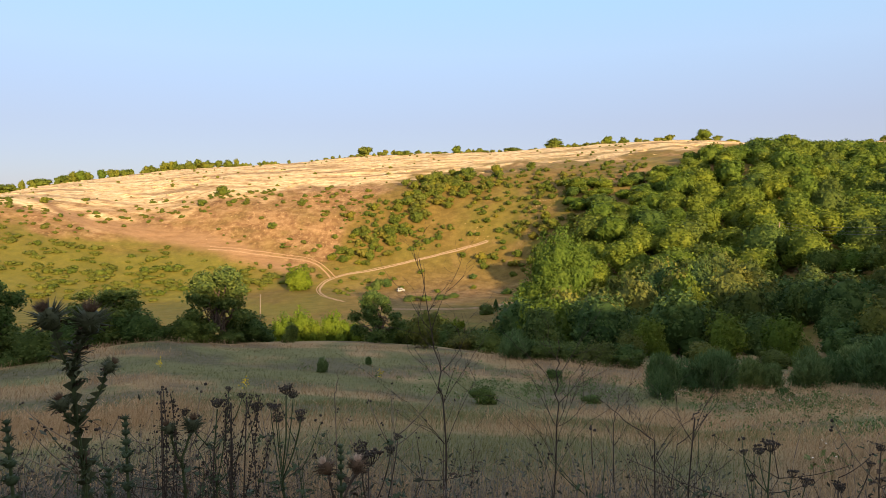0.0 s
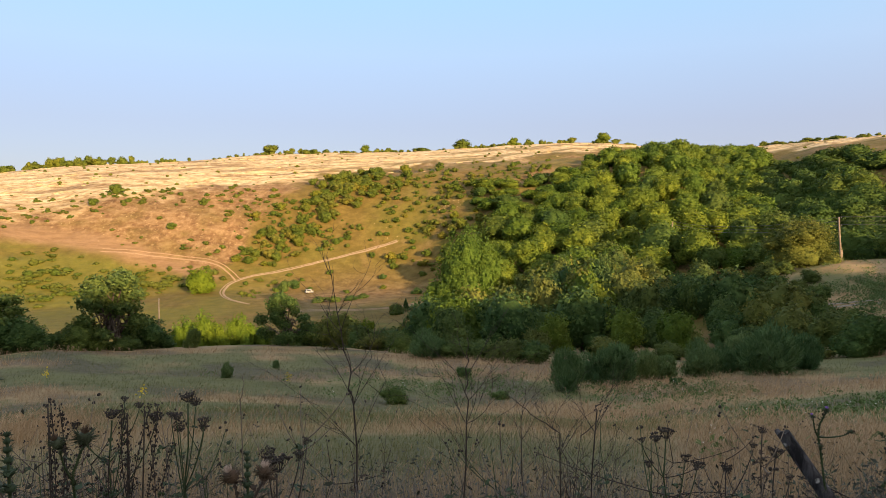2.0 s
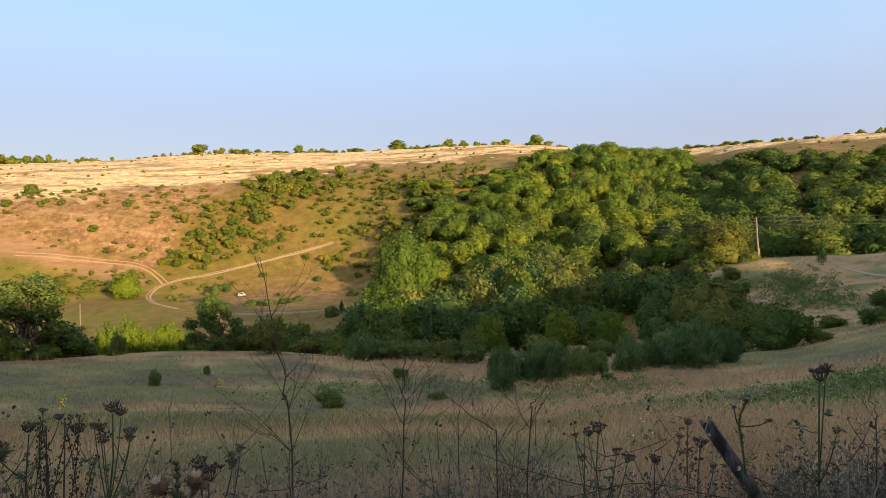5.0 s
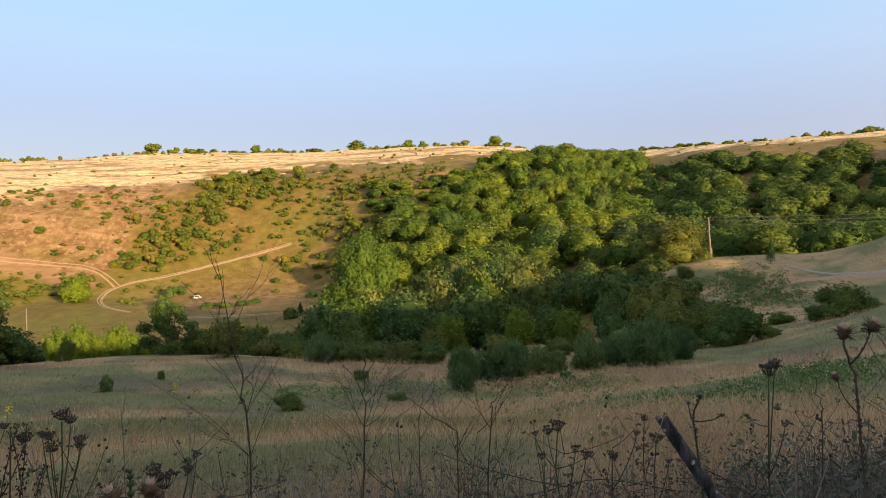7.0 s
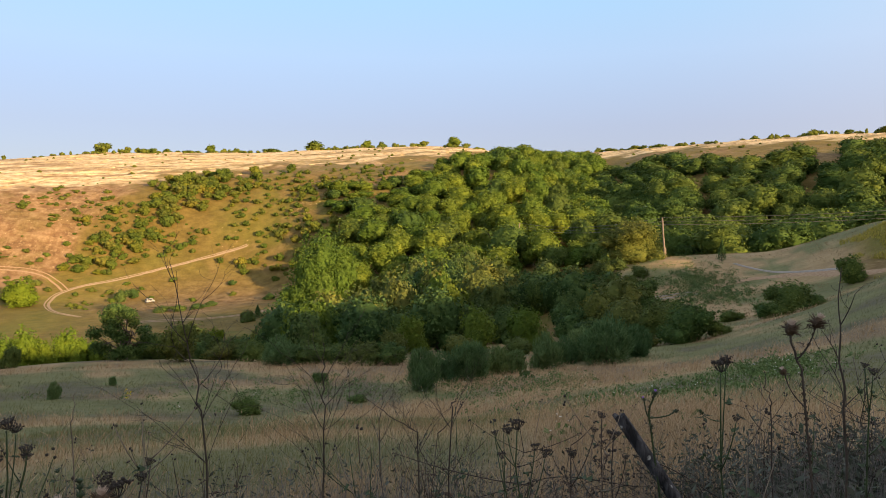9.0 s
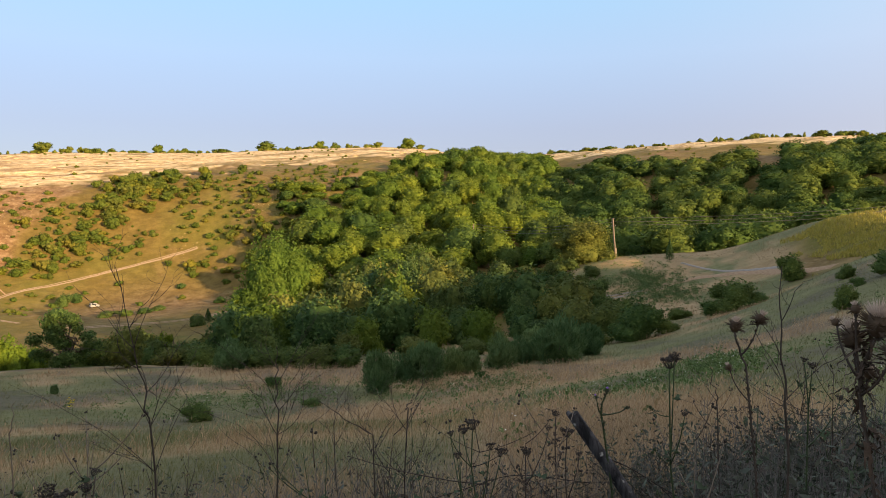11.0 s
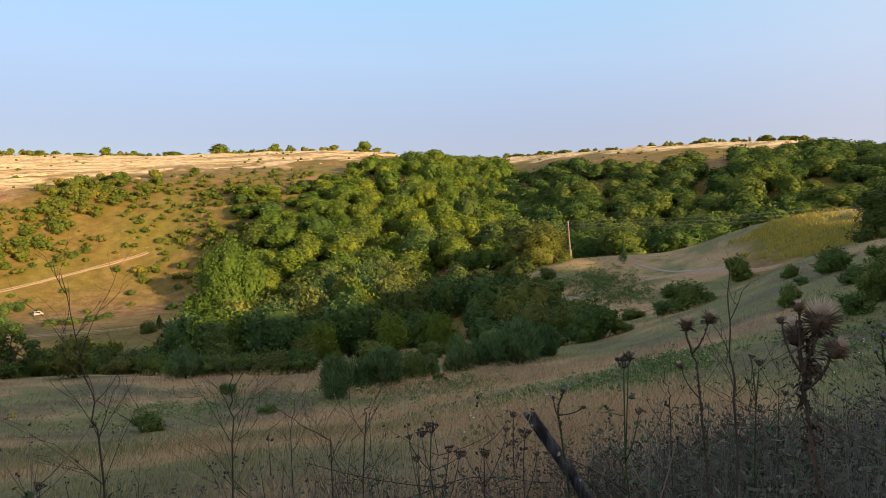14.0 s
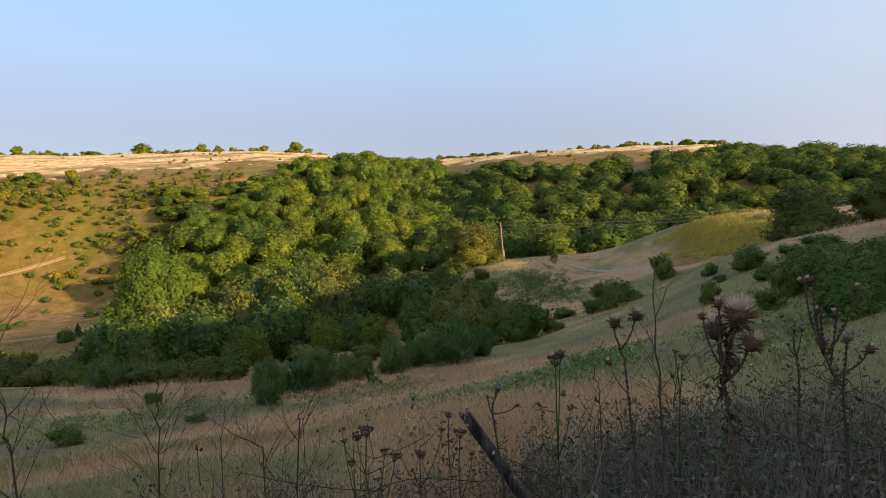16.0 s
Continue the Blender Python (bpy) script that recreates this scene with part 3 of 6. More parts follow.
    if kind == "upright":
        # long narrow leaves along upright shoots
        a = rng.normal(size=(n, 3)) * 0.34 + d * 0.65 + [0, 0, 0.75]
        a /= np.linalg.norm(a, axis=1)[:, None]
        b = np.cross(a, rng.normal(size=(n, 3)))
        b /= np.linalg.norm(b, axis=1)[:, None]
        s = size[:, None]
        v = np.stack([p - a * s + b * s * 0.2, p - a * s - b * s * 0.2, p + a * s * 1.3], 1)
        g.add(v.reshape(-1, 3), np.arange(3 * n).reshape(-1, 3))
    else:
        g.sprays(p, nrm, size * 1.25, rng)
    return g, c


def limbs_geo(seed, centres, base=0.035, stems=1, many=14):
    """A tapered trunk, or several, with limbs into the boughs."""
    rng = np.random.default_rng(seed)
    g = Geo()
    for s in range(stems):
        lean = rng.normal(size=2) * (0.04 if stems == 1 else 0.12)
        start = np.array([0, 0, -0.03]) + (0 if stems == 1 else np.append(rng.normal(size=2) * 0.05, 0))
        top = np.array([lean[0], lean[1], 0.5])
        k = np.linspace(0, 1, 7)[:, None]
        trunk = start * (1 - k) + top * k + np.concatenate([rng.normal(size=(7, 2)) * 0.010 * k, 0 * k], 1)
        g.tube(trunk, np.linspace(base, base * 0.45, 7) / stems ** 0.5, 7)
        for c in centres[s::stems][:many]:
            a = trunk[rng.integers(2, 7)]
            mid = (a + c) / 2 + rng.normal(size=3) * 0.03
            q = np.linspace(0, 1, 5)[:, None]
            g.tube(a * (1 - q) ** 2 + 2 * mid * q * (1 - q) + c * q * q, np.linspace(base * 0.38, base * 0.08, 5), 5, False)
    return g


PROTO = {}


def proto(key, kind, seeds, leaves, leaf, mat, base=0.035, stems=1, core=True, sprigs=0, lobes=0.30, fine=1.0):
    """Meshes that alike trees share."""
    PROTO[key] = []
    for s in seeds:
        g, c = crown_geo(s, kind, leaves, leaf, core, lobes, sprigs, fine)
        PROTO[key].append((g.mesh("crown", mat, True), limbs_geo(s + 7, c, base, stems, 22 if not core else 3 if stems == 1 else 2).mesh("trunk", BARK, True)))


def plant(name, label, category, key, which, x, y, z, w, h, turn, group=""):
    ob = thing(name, label, category, group)
    ob.matrix_basis = Matrix.LocRotScale((x, y, z), Euler((0, 0, turn)), (w, w, h))
    crown, trunk = PROTO[key][which % len(PROTO[key])]
    part("trunk", trunk, None, ob)
    part("crown", crown, None, ob)
    return ob


proto("forest", "round", range(10, 14), 1250, 0.048, LEAF, fine=0.62)
proto("forest_tall", "tall", range(14, 17), 1250, 0.048, LEAF, fine=0.62)
proto("oak", "round", range(17, 20), 1250, 0.048, LEAF_SHADY, fine=0.62, lobes=0.40)
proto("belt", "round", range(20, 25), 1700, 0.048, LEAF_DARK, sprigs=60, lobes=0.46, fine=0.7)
proto("belt_mixed", "tall", range(30, 34), 1700, 0.048, LEAF, sprigs=60, lobes=0.46, fine=0.7)
proto("belt_grey", "round", range(26, 29), 1700, 0.048, LEAF_OLIVE, sprigs=60, lobes=0.46, fine=0.7)
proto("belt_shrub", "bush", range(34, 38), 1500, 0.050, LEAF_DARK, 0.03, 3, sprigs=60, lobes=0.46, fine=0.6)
proto("near_tree", "open", range(40, 43), 9000, 0.030, LEAF_EDGE, 0.030, 3, False)
proto("near_bush", "bush", range(50, 54), 2800, 0.040, LEAF_EDGE, 0.03, 4, sprigs=120, lobes=0.46, fine=0.7)
proto("olive_bush", "bush", range(54, 58), 2800, 0.040, LEAF_OLIVE, 0.03, 4, sprigs=120, lobes=0.46, fine=0.7)
proto("broom", "upright", range(60, 64), 4600, 0.044, LEAF_GREY, 0.02, 5, lobes=0.60, fine=0.7)
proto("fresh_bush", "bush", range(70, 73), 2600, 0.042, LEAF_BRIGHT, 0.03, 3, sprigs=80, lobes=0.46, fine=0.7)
proto("great_tree", "dome", range(84, 85), 19000, 0.019, LEAF_GREAT, 0.03, lobes=0.50, fine=1.3, sprigs=300)
proto("wide_tree", "dome", range(86, 89), 9000, 0.024, LEAF_OLIVE, 0.03, 3, lobes=0.50, fine=1.1, sprigs=300)
proto("scrub", "bush", range(90, 94), 260, 0.085, LEAF_DRY, 0.02, 3, fine=0.5)
proto("scrub_green", "bush", range(95, 99), 320, 0.080, LEAF_SCRUB, 0.02, 3, fine=0.5)
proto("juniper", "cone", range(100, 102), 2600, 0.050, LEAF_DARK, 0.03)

rng = np.random.default_rng(11)


def scatter(az0, az1, d0, d1, step, jitter=0.45):
    """Places on a jittered grid of the plan, as bearing and distance."""
    n = int(d1 / step) + 1
    i, j = np.meshgrid(np.arange(-n, n + 1), np.arange(-n, n + 1))
    x = (i + 0.5 * (j % 2)) * step + rng.uniform(-jitter, jitter, i.shape) * step
    y = j * step * 0.87 + rng.uniform(-jitter, jitter, i.shape) * step
    b, d = np.degrees(np.arctan2(x, y)).ravel(), np.hypot(x, y).ravel()
    keep = (b > az0) & (b < az1) & (d > d0) & (d < d1)
    order = np.argsort(d[keep])
    return b[keep][order], d[keep][order]


RIM = lambda b: np.interp(b, GRID, CURVES[6][0])


def crest_line():
    """How far off the skyline lies, bearing by bearing."""
    b, d = np.meshgrid(np.radians(GRID), np.arange(250.0, 430.0, 4.0), indexing="ij")
    z = height((d * np.sin(b)).ravel(), (d * np.cos(b)).ravel(), False).reshape(b.shape)
    return d[0][((z - EYE) / d).argmax(1)]


CREST = crest_line()
SKYLINE = lambda b: np.interp(b, GRID, CREST)


def woods():
    """The woods of the far slope: the nearer trees one by one, the rest in one piece."""
    b, d = scatter(6, 70, 105, 400, 6.9)
    x, y = d * np.sin(np.radians(b)), d * np.cos(np.radians(b))
    top_a = RIM(b) + np.interp(b, [8, 10, 13, 17, 20, 24, 27, 33], [-28, -21, -24, -22, -8, 25, 70, 50])
    left_a = np.interp(d, [100, 140, 160, 185, 195, 206, 216, 245], [15, 14.5, 10, 11, 12.8, 12, 10, 9.3])
    top_b = RIM(b) + np.interp(b, [33, 36, 40, 44, 49, 53, 56, 58, 70], [0, -14, -4, -18, -10, 4, 30, 60, 60])
    open_a = fractal(x / 22, y / 22 + 40, 3)
    wood_a = (b < 33.4) & (b > left_a) & (d < top_a) & (open_a > 0.19) & ~((b > 27) & (d < 150)) & ~((b > 13) & (d < 138))
    wood_b = (b >= 33.4) & (d < top_b) & (d > np.interp(b, [33, 38, 48, 54, 70], [125, 128, 128, 140, 150]))
    wood_b &= (rng.random(len(b)) < 0.94)
    keep = wood_a | wood_b
    top = np.where(b < 33.4, top_a, top_b)[keep]
    b, d, x, y = b[keep], d[keep], x[keep], y[keep]
    z = height(x, y) - 0.2
    far = {"far_woods": Geo(), "far_oak_woods": Geo()}
    tints = {"far_woods": [], "far_oak_woods": []}
    crowns = {"far_woods": [crown_geo(s, ("round", "tall")[s % 2], 820, 0.056, fine=0.5)[0] for s in range(110, 118)],
              "far_oak_woods": [crown_geo(s, ("round", "tall")[s % 2], 820, 0.056, lobes=0.40, fine=0.5)[0] for s in range(118, 124)]}
    for i in range(len(b)):
        # Past bearing 33.4, and now and then elsewhere, crowns get the shade-darkened leaves.
        oak = b[i] >= 33.4 or rng.random() < 0.12
        w = rng.uniform(6.5, 12.5)
        h = w * rng.uniform(0.62, 0.88) * (1.08 if oak else 1.0) * np.interp(top[i] - d[i], [0, 18, 45], [0.55, 0.68, 1.0]) * np.interp(b[i], [54, 58], [1.0, 0.72])
        turn = rng.uniform(0, 6.28)
        if i < 270:
            key = "oak" if oak else "forest" if i % 5 < 3 else "forest_tall"
            plant("woodland_tree", "broad-leaved woodland tree in evening sun, on the valley slope", "tree", key, i, x[i], y[i], z[i], w, h, turn, "woodland trees")
        else:
            key = "far_oak_woods" if oak else "far_woods"
            m = far[key].stamp(crowns[key][i % len(crowns[key])], [w, w, h], turn, [x[i], y[i], z[i] - 0.12 * h])
            tints[key].append(np.full(m, rng.random()))
    for key, mat, label in (("far_woods", LEAF_FAR, "dense yellow-green broad-leaved woods covering the far slope"), ("far_oak_woods", LEAF_SHADY_FAR, "dense woods of the side valley, shade put into their darker green")):
        me = far[key].mesh(key, mat, True)
        a = me.attributes.new("tint", "FLOAT", "POINT")
        a.data.foreach_set("value", np.concatenate(tints[key]).astype(np.float32))
        tagged(new(key, me), label, "woods", kind="stuff")


def belt():
    """The dark trees that fill the hollow below the meadow, rising row behind row."""
    b, d = scatter(-2, 39, 43, 140, 6.0)
    keep = ((b > 13.0) | (d < 72)) & ~((b > 34) & (d > 88)) & ~((b > 30) & (d > 104)) & ~((b > 27) & (d > 122)) & ~((b > 36.5) & (d > 60) & (d < 80))
    b, d = b[keep], d[keep]
    x, y = d * np.sin(np.radians(b)), d * np.cos(np.radians(b))
    z = height(x, y) - 0.15
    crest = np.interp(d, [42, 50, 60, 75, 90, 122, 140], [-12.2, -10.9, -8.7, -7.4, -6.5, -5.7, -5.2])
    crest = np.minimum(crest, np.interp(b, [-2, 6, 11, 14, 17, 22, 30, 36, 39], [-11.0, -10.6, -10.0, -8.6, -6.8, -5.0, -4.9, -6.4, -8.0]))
    for i in range(len(b)):
        room = d[i] * (math.tan(radians(crest[i] + rng.normal() * 0.95)) - math.tan(math.atan2(z[i] - EYE, d[i])))
        h = min(room, 9.5)
        if h < 0.9:
            continue
        w = min(max(h * rng.uniform(0.85, 1.2), 2.8), 6.4)
        if d[i] < 52 or h < 3:
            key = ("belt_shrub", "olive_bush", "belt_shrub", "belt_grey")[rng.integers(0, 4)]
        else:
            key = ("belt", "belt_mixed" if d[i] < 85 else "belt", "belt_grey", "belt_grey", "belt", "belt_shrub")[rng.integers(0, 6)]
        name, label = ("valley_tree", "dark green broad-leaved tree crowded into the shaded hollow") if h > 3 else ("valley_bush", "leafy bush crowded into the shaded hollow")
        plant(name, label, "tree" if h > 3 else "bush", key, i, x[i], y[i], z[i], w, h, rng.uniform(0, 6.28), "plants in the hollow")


def knoll_flank():
    """Bushes that climb from the hollow to the power pole."""
    b, d = scatter(31.5, 39.2, 58, 106, 3.9)
    for i in range(len(b)):
        if d[i] > np.interp(b[i], [31.5, 36, 38.3, 39.2], [106, 104, 84, 66]) or rng.random() < 0.12:
            continue
        w = rng.uniform(2.4, 4.6)
        key = ("belt_shrub", "olive_bush", "belt_shrub", "belt_grey", "near_bush")[rng.integers(0, 5)]
        plant("knoll_bush", "leafy green bush on the flank of the knoll", "bush", key, i, *spot(b[i], d[i], 0.1), w, w * rng.uniform(0.55, 0.85), rng.uniform(0, 6.28), "bushes on the knoll")


def named_trees():
    """Trees and bushes that stand out: name, label, kind, bearing, distance, width, height."""
    rows = [
        ("meadow_tree", "open-crowned dark tree at the meadow's lower edge", "near_tree", -19.0, 45, 6.2, 5.3),
        ("edge_tree", "dark leafy tree with bare lower twigs beyond the meadow", "near_tree", -5.9, 47, 4.2, 4.0),
        ("edge_tree", "dense dark tree beside the meadow", "near_tree", -27.3, 46, 6.4, 4.2),
        ("edge_tree", "dense dark tree beside the meadow", "near_tree", -35.0, 39, 4.4, 4.6),
        ("great_tree", "tall bright green tree, sunlit, in the valley", "great_tree", 9.9, 96, 12.5, 14.5),
        ("pole_tree", "broad sunlit tree beside the power pole", "wide_tree", 36.4, 104, 10.4, 6.6),
        ("hillside_tree", "wide leafy tree on the hillside crest", "wide_tree", 62.6, 72, 8.6, 5.2),
        ("hillside_tree", "wide leafy tree on the hillside crest", "wide_tree", 67.5, 75, 6.4, 4.6),
        ("roadside_tree", "round bright green tree beside the track junction", "fresh_bush", -12.4, 184, 9.6, 7.0),
    ]
    bushes = [
        ("edge_bush", "dark bush at the meadow's lower edge", "near_bush", ((-21.3, 43.5, 3.0, 1.9), (-18.2, 43.5, 2.4, 1.0), (-32.3, 37, 3.2, 2.0), (-29.6, 42, 3.0, 2.0), (-24.9, 43, 3.2, 2.1), (-27.0, 45, 3.4, 2.6), (-16.6, 46, 3.6, 2.2),
            (-22.0, 44, 2.6, 1.6), (-13.2, 44, 1.2, 1.5), (-3.4, 50, 3.4, 2.2), (-0.6, 49, 3.0, 1.5), (1.6, 47, 2.6, 1.3),
            (4.0, 45, 2.6, 1.6), (6.4, 41, 2.6, 2.0), (9.0, 41, 2.6, 1.4), (11.4, 40, 2.6, 1.5), (13.6, 39, 2.6, 1.7), (15.8, 39, 2.6, 1.6),
            (-35.5, 41, 3.6, 3.0))),
        ("hollow_bush", "leafy bush in the hollow beside the track", "near_bush", ((41.0, 46, 3.8, 3.0), (43.2, 47, 2.0, 1.2), (48.6, 60, 4.4, 3.0), (46.9, 58, 2.6, 1.5), (50.2, 60, 2.2, 1.2),
            (38.4, 58, 3.4, 2.6), (44.2, 62, 2.4, 1.2), (38.6, 70, 3.4, 2.6), (40.0, 74, 2.4, 1.4), (36.2, 62, 4.0, 3.4))),
        ("broom_bush", "upright grey-green bush growing in dry grass", "broom", ((18.7, 28, 1.7, 2.0), (20.6, 31, 1.5, 1.5), (23.0, 31, 2.0, 2.2), (25.4, 33, 1.6, 1.5),
            (26.8, 33, 1.4, 1.3), (29.4, 34, 1.8, 2.0), (32.6, 38, 2.4, 2.1), (34.6, 35, 3.2, 2.5), (37.1, 38, 1.8, 2.0), (31.1, 36, 1.4, 1.6))),
        ("meadow_bush", "low dark bush alone in the dry meadow", "near_bush", ((3.6, 24, 1.15, 0.75), (-10.6, 29, 0.55, 0.75), (13.0, 25, 0.9, 0.4), (9.8, 31, 0.9, 0.6),
            (-6.6, 33, 0.4, 0.5), (27.8, 30, 0.8, 0.5))),
        ("hillside_bush", "dark rounded bush on the grassy hillside", "near_bush", ((52.4, 77, 3.0, 3.0), (63.5, 30, 2.2, 1.5), (64.6, 26, 2.3, 1.6), (66.6, 24, 2.2, 1.5), (67.6, 21, 2.0, 1.4), (66.8, 30, 2.0, 1.2), (64.0, 40, 2.4, 1.0), (62.2, 37, 1.8, 1.0), (56.0, 41, 1.0, 0.85), (56.0, 29, 1.0, 1.1), (56.8, 36, 0.8, 0.5), (58.8, 38, 2.0, 1.4), (60.3, 32, 1.5, 0.8),
            (61.6, 26, 1.5, 1.7), (62.9, 32, 1.4, 0.9), (60.4, 24, 1.2, 0.8), (65.6, 18, 1.7, 1.25), (65.1, 36, 2.0, 0.7), (67.9, 30, 1.8, 1.2))),
        ("valley_bush", "olive green bush on the valley floor below the meadow", "olive_bush", ((1.8, 75, 4.4, 3.6), (5.7, 75, 5.0, 4.0), (8.6, 75, 4.6, 3.8), (-4.2, 75, 4.4, 4.4),
            (3.6, 82, 4.2, 3.0), (-1.2, 80, 4.0, 3.4), (-6.4, 84, 3.6, 3.4), (11.2, 70, 4.4, 4.0))),
        ("floor_bush", "low dark green bush on the bare valley floor", "near_bush", ((-2.9, 165, 4.4, 1.6), (-1.6, 163, 4.4, 1.7), (-0.2, 164, 4.2, 1.5), (0.9, 168, 3.6, 1.3), (5.6, 172, 3.4, 1.8), (7.2, 132, 3.4, 4.0), (3.8, 124, 3.2, 2.4), (-5.8, 186, 3.8, 3.6), (-4.9, 189, 3.2, 2.8), (2.6, 192, 3.0, 1.6))),
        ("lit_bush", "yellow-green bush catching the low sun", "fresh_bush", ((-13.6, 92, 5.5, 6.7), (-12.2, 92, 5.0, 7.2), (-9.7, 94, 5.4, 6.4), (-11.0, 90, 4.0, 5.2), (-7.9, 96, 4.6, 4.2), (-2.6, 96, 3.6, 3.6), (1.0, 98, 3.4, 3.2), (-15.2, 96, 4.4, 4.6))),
        ("knoll_juniper", "small dark conifer on the grassy knoll", "juniper", ((43.4, 100, 1.9, 3.0), (6.3, 118, 2.2, 3.4), (4.6, 128, 2.4, 2.6))),
    ]
    for i, (name, label, key, b, d, w, h) in enumerate(rows):
        plant(name, label, "tree", key, i, *spot(b, d, 0.1), w, h, rng.uniform(0, 6.28))
    for name, label, key, places in bushes:
        for i, (b, d, w, h) in enumerate(places):
            own = key
            if name == "edge_bush" and b > -10 and i % 5 in (1, 3):
                own = "olive_bush" if i % 5 == 1 else "broom"
            if name == "meadow_bush" and w < 0.7:
                own = "broom"
            plant(name, label, "bush", own, i, *spot(b, d, 0.05), w, h, rng.uniform(0, 6.28), name.replace("_", " ") + " group")


MAIN = [(3.9, 211.5), (1.8, 209), (-0.2, 207.2), (-3.2, 204.5), (-6.6, 200), (-8.5, 197.2), (-9.7, 194.5), (-10.5, 190), (-10.8, 182.5), (-10.2, 172), (-8.6, 164.6)]
CLIMB = [(-9.6, 195.5), (-10.3, 201), (-11.2, 205), (-13.7, 209.8), (-16.5, 213.8), (-19.6, 218), (-22.6, 227), (-25, 233), (-27.4, 236.5), (-29.2, 242.8)]


def on_track(x, y, room):
    """Whether a place lies within room of the sunlit tracks."""
    for line in (MAIN, CLIMB):
        p = np.array([at(*q) for q in line])
        a, ab = p[:-1], np.diff(p, axis=0)
        t = np.clip((([x, y] - a) * ab).sum(1) / (ab ** 2).sum(1), 0, 1)
        if np.hypot(*(a + ab * t[:, None] - [x, y]).T).min() < room:
            return True
    return False


def scrub():
    """Scrub over the sunlit slope, in one piece, and the larger bushes in the strip that climbs it."""
    g = {"dry": Geo(), "green": Geo()}
    shapes = {k: [crown_geo(s, ("low", "bush")[s % 3 == 0], 110, 0.11, fine=0.42)[0] for s in range(130 + o, 135 + o)] for k, o in (("dry", 0), ("green", 9))}
    b, d = scatter(-40, 17, 176, 300, 2.7, 0.7)
    x, y = d * np.sin(np.radians(b)), d * np.cos(np.radians(b))
    z = height(x, y) - 0.1
    dens = fractal(x / 26, y / 20 + 9, 3) * 0.6 + fractal(x / 7, y / 7 + 77, 3) * 0.4
    worn = np.interp(b, [-40, -30, -22.5, -18, -13.7, -9, -6.5, 0, 14], [232, 231, 226, 212, 201, 209, 234, 250, 244])
    for i in range(len(b)):
        if on_track(x[i], y[i], 3.2):
            continue
        if d[i] > RIM(b[i]) + 6:
            chance, lo, hi, tall = 0.05, 0.6, 1.6, 0.5
        elif b[i] < -9.5 and d[i] < worn[i] - 2:
            chance, lo, hi, tall = np.clip((dens[i] - 0.38) * 6, 0.08, 0.75) * np.clip((d[i] - 178) / 14, 0, 1), 1.8, 5.0, 0.42
        elif b[i] < -7:
            chance, lo, hi, tall = np.clip((dens[i] - 0.45) * 5, 0.05, 0.60), 0.9, 3.2, 0.5
        else:
            chance, lo, hi, tall = np.clip((dens[i] - 0.42) * 5, 0.08, 0.70) * np.clip((d[i] - 186) / 8, 0.1, 1), 1.2, 3.6, 0.6
        if rng.random() > chance:
            continue
        w = rng.uniform(lo, hi)
        h = w * tall * rng.uniform(0.7, 1.25)
        k = "green" if rng.random() < (0.55 if b[i] > -9 else 0.22) else "dry"
        g[k].stamp(shapes[k][i % 5], [w, w, h], i * 1.3, [x[i], y[i], z[i] - 0.12 * h])
    for k, mat, label in (("dry", LEAF_DRY, "low olive scrub dotted over the sunlit slope"), ("green", LEAF_SCRUB, "low green scrub dotted over the sunlit slope")):
        tagged(new("slope_scrub", g[k].mesh("slope_scrub", mat, True)), label, "scrub", kind="stuff")
    for i in range(135):
        t = rng.random()
        bb = -9.2 + 11.5 * t + rng.normal() * 0.8
        dd = np.interp(t, [0, 0.55, 1], [204, 232, 256]) + rng.normal() * (4 + 4 * t)
        w = rng.uniform(2.4, 4.6) * (1.0 + 0.5 * t)
        if on_track(*at(bb, dd), 4):
            continue
        plant("slope_bush", "green bush in the strip of scrub climbing the slope", "bush", "scrub_green" if i % 4 else "scrub", i, *spot(bb, dd, 0.1), w, w * rng.uniform(0.5, 0.8), rng.uniform(0, 6.28), "slope bushes")
    for i in range(70):
        bb, dd = rng.uniform(1, 12.5), rng.uniform(196, 250)
        w = rng.uniform(2.2, 4.6)
        if on_track(*at(bb, dd), 4):
            continue
        plant("slope_bush", "olive green bush at the edge of the woods", "bush", "scrub_green" if i % 2 else "scrub", i, *spot(bb, dd, 0.1), w, w * rng.uniform(0.5, 0.8), rng.uniform(0, 6.28), "slope bushes")
    for i in range(46):
        bb, dd = rng.uniform(5.5, 12.5), rng.uniform(160, 206)
        w = rng.uniform(3.0, 5.6)
        if on_track(*at(bb, dd), 5) or (bb < 8 and dd < 190):
            continue
        plant("slope_bush", "yellow-green bush at the foot of the woods", "bush", "scrub_green" if i % 4 else "scrub", i, *spot(bb, dd, 0.1), w, w * rng.uniform(0.6, 0.85), rng.uniform(0, 6.28), "slope bushes")
    for bb, dd, w in ((-18.4, 256, 6.4), (-20.0, 246, 4.4), (4.6, 262, 6.0), (1.4, 262, 4.0), (2.4, 268, 3.6), (-14.5, 225, 4.0), (-0.6, 254, 7.5), (7.6, 258, 5.0), (-12.0, 240, 3.6), (-31, 262, 4)):
        plant("slope_bush", "rounded green bush alone on the stony slope", "bush", "scrub_green", int(w * 10), *spot(bb, dd, 0.1), w, w * 0.7, w, "slope bushes")


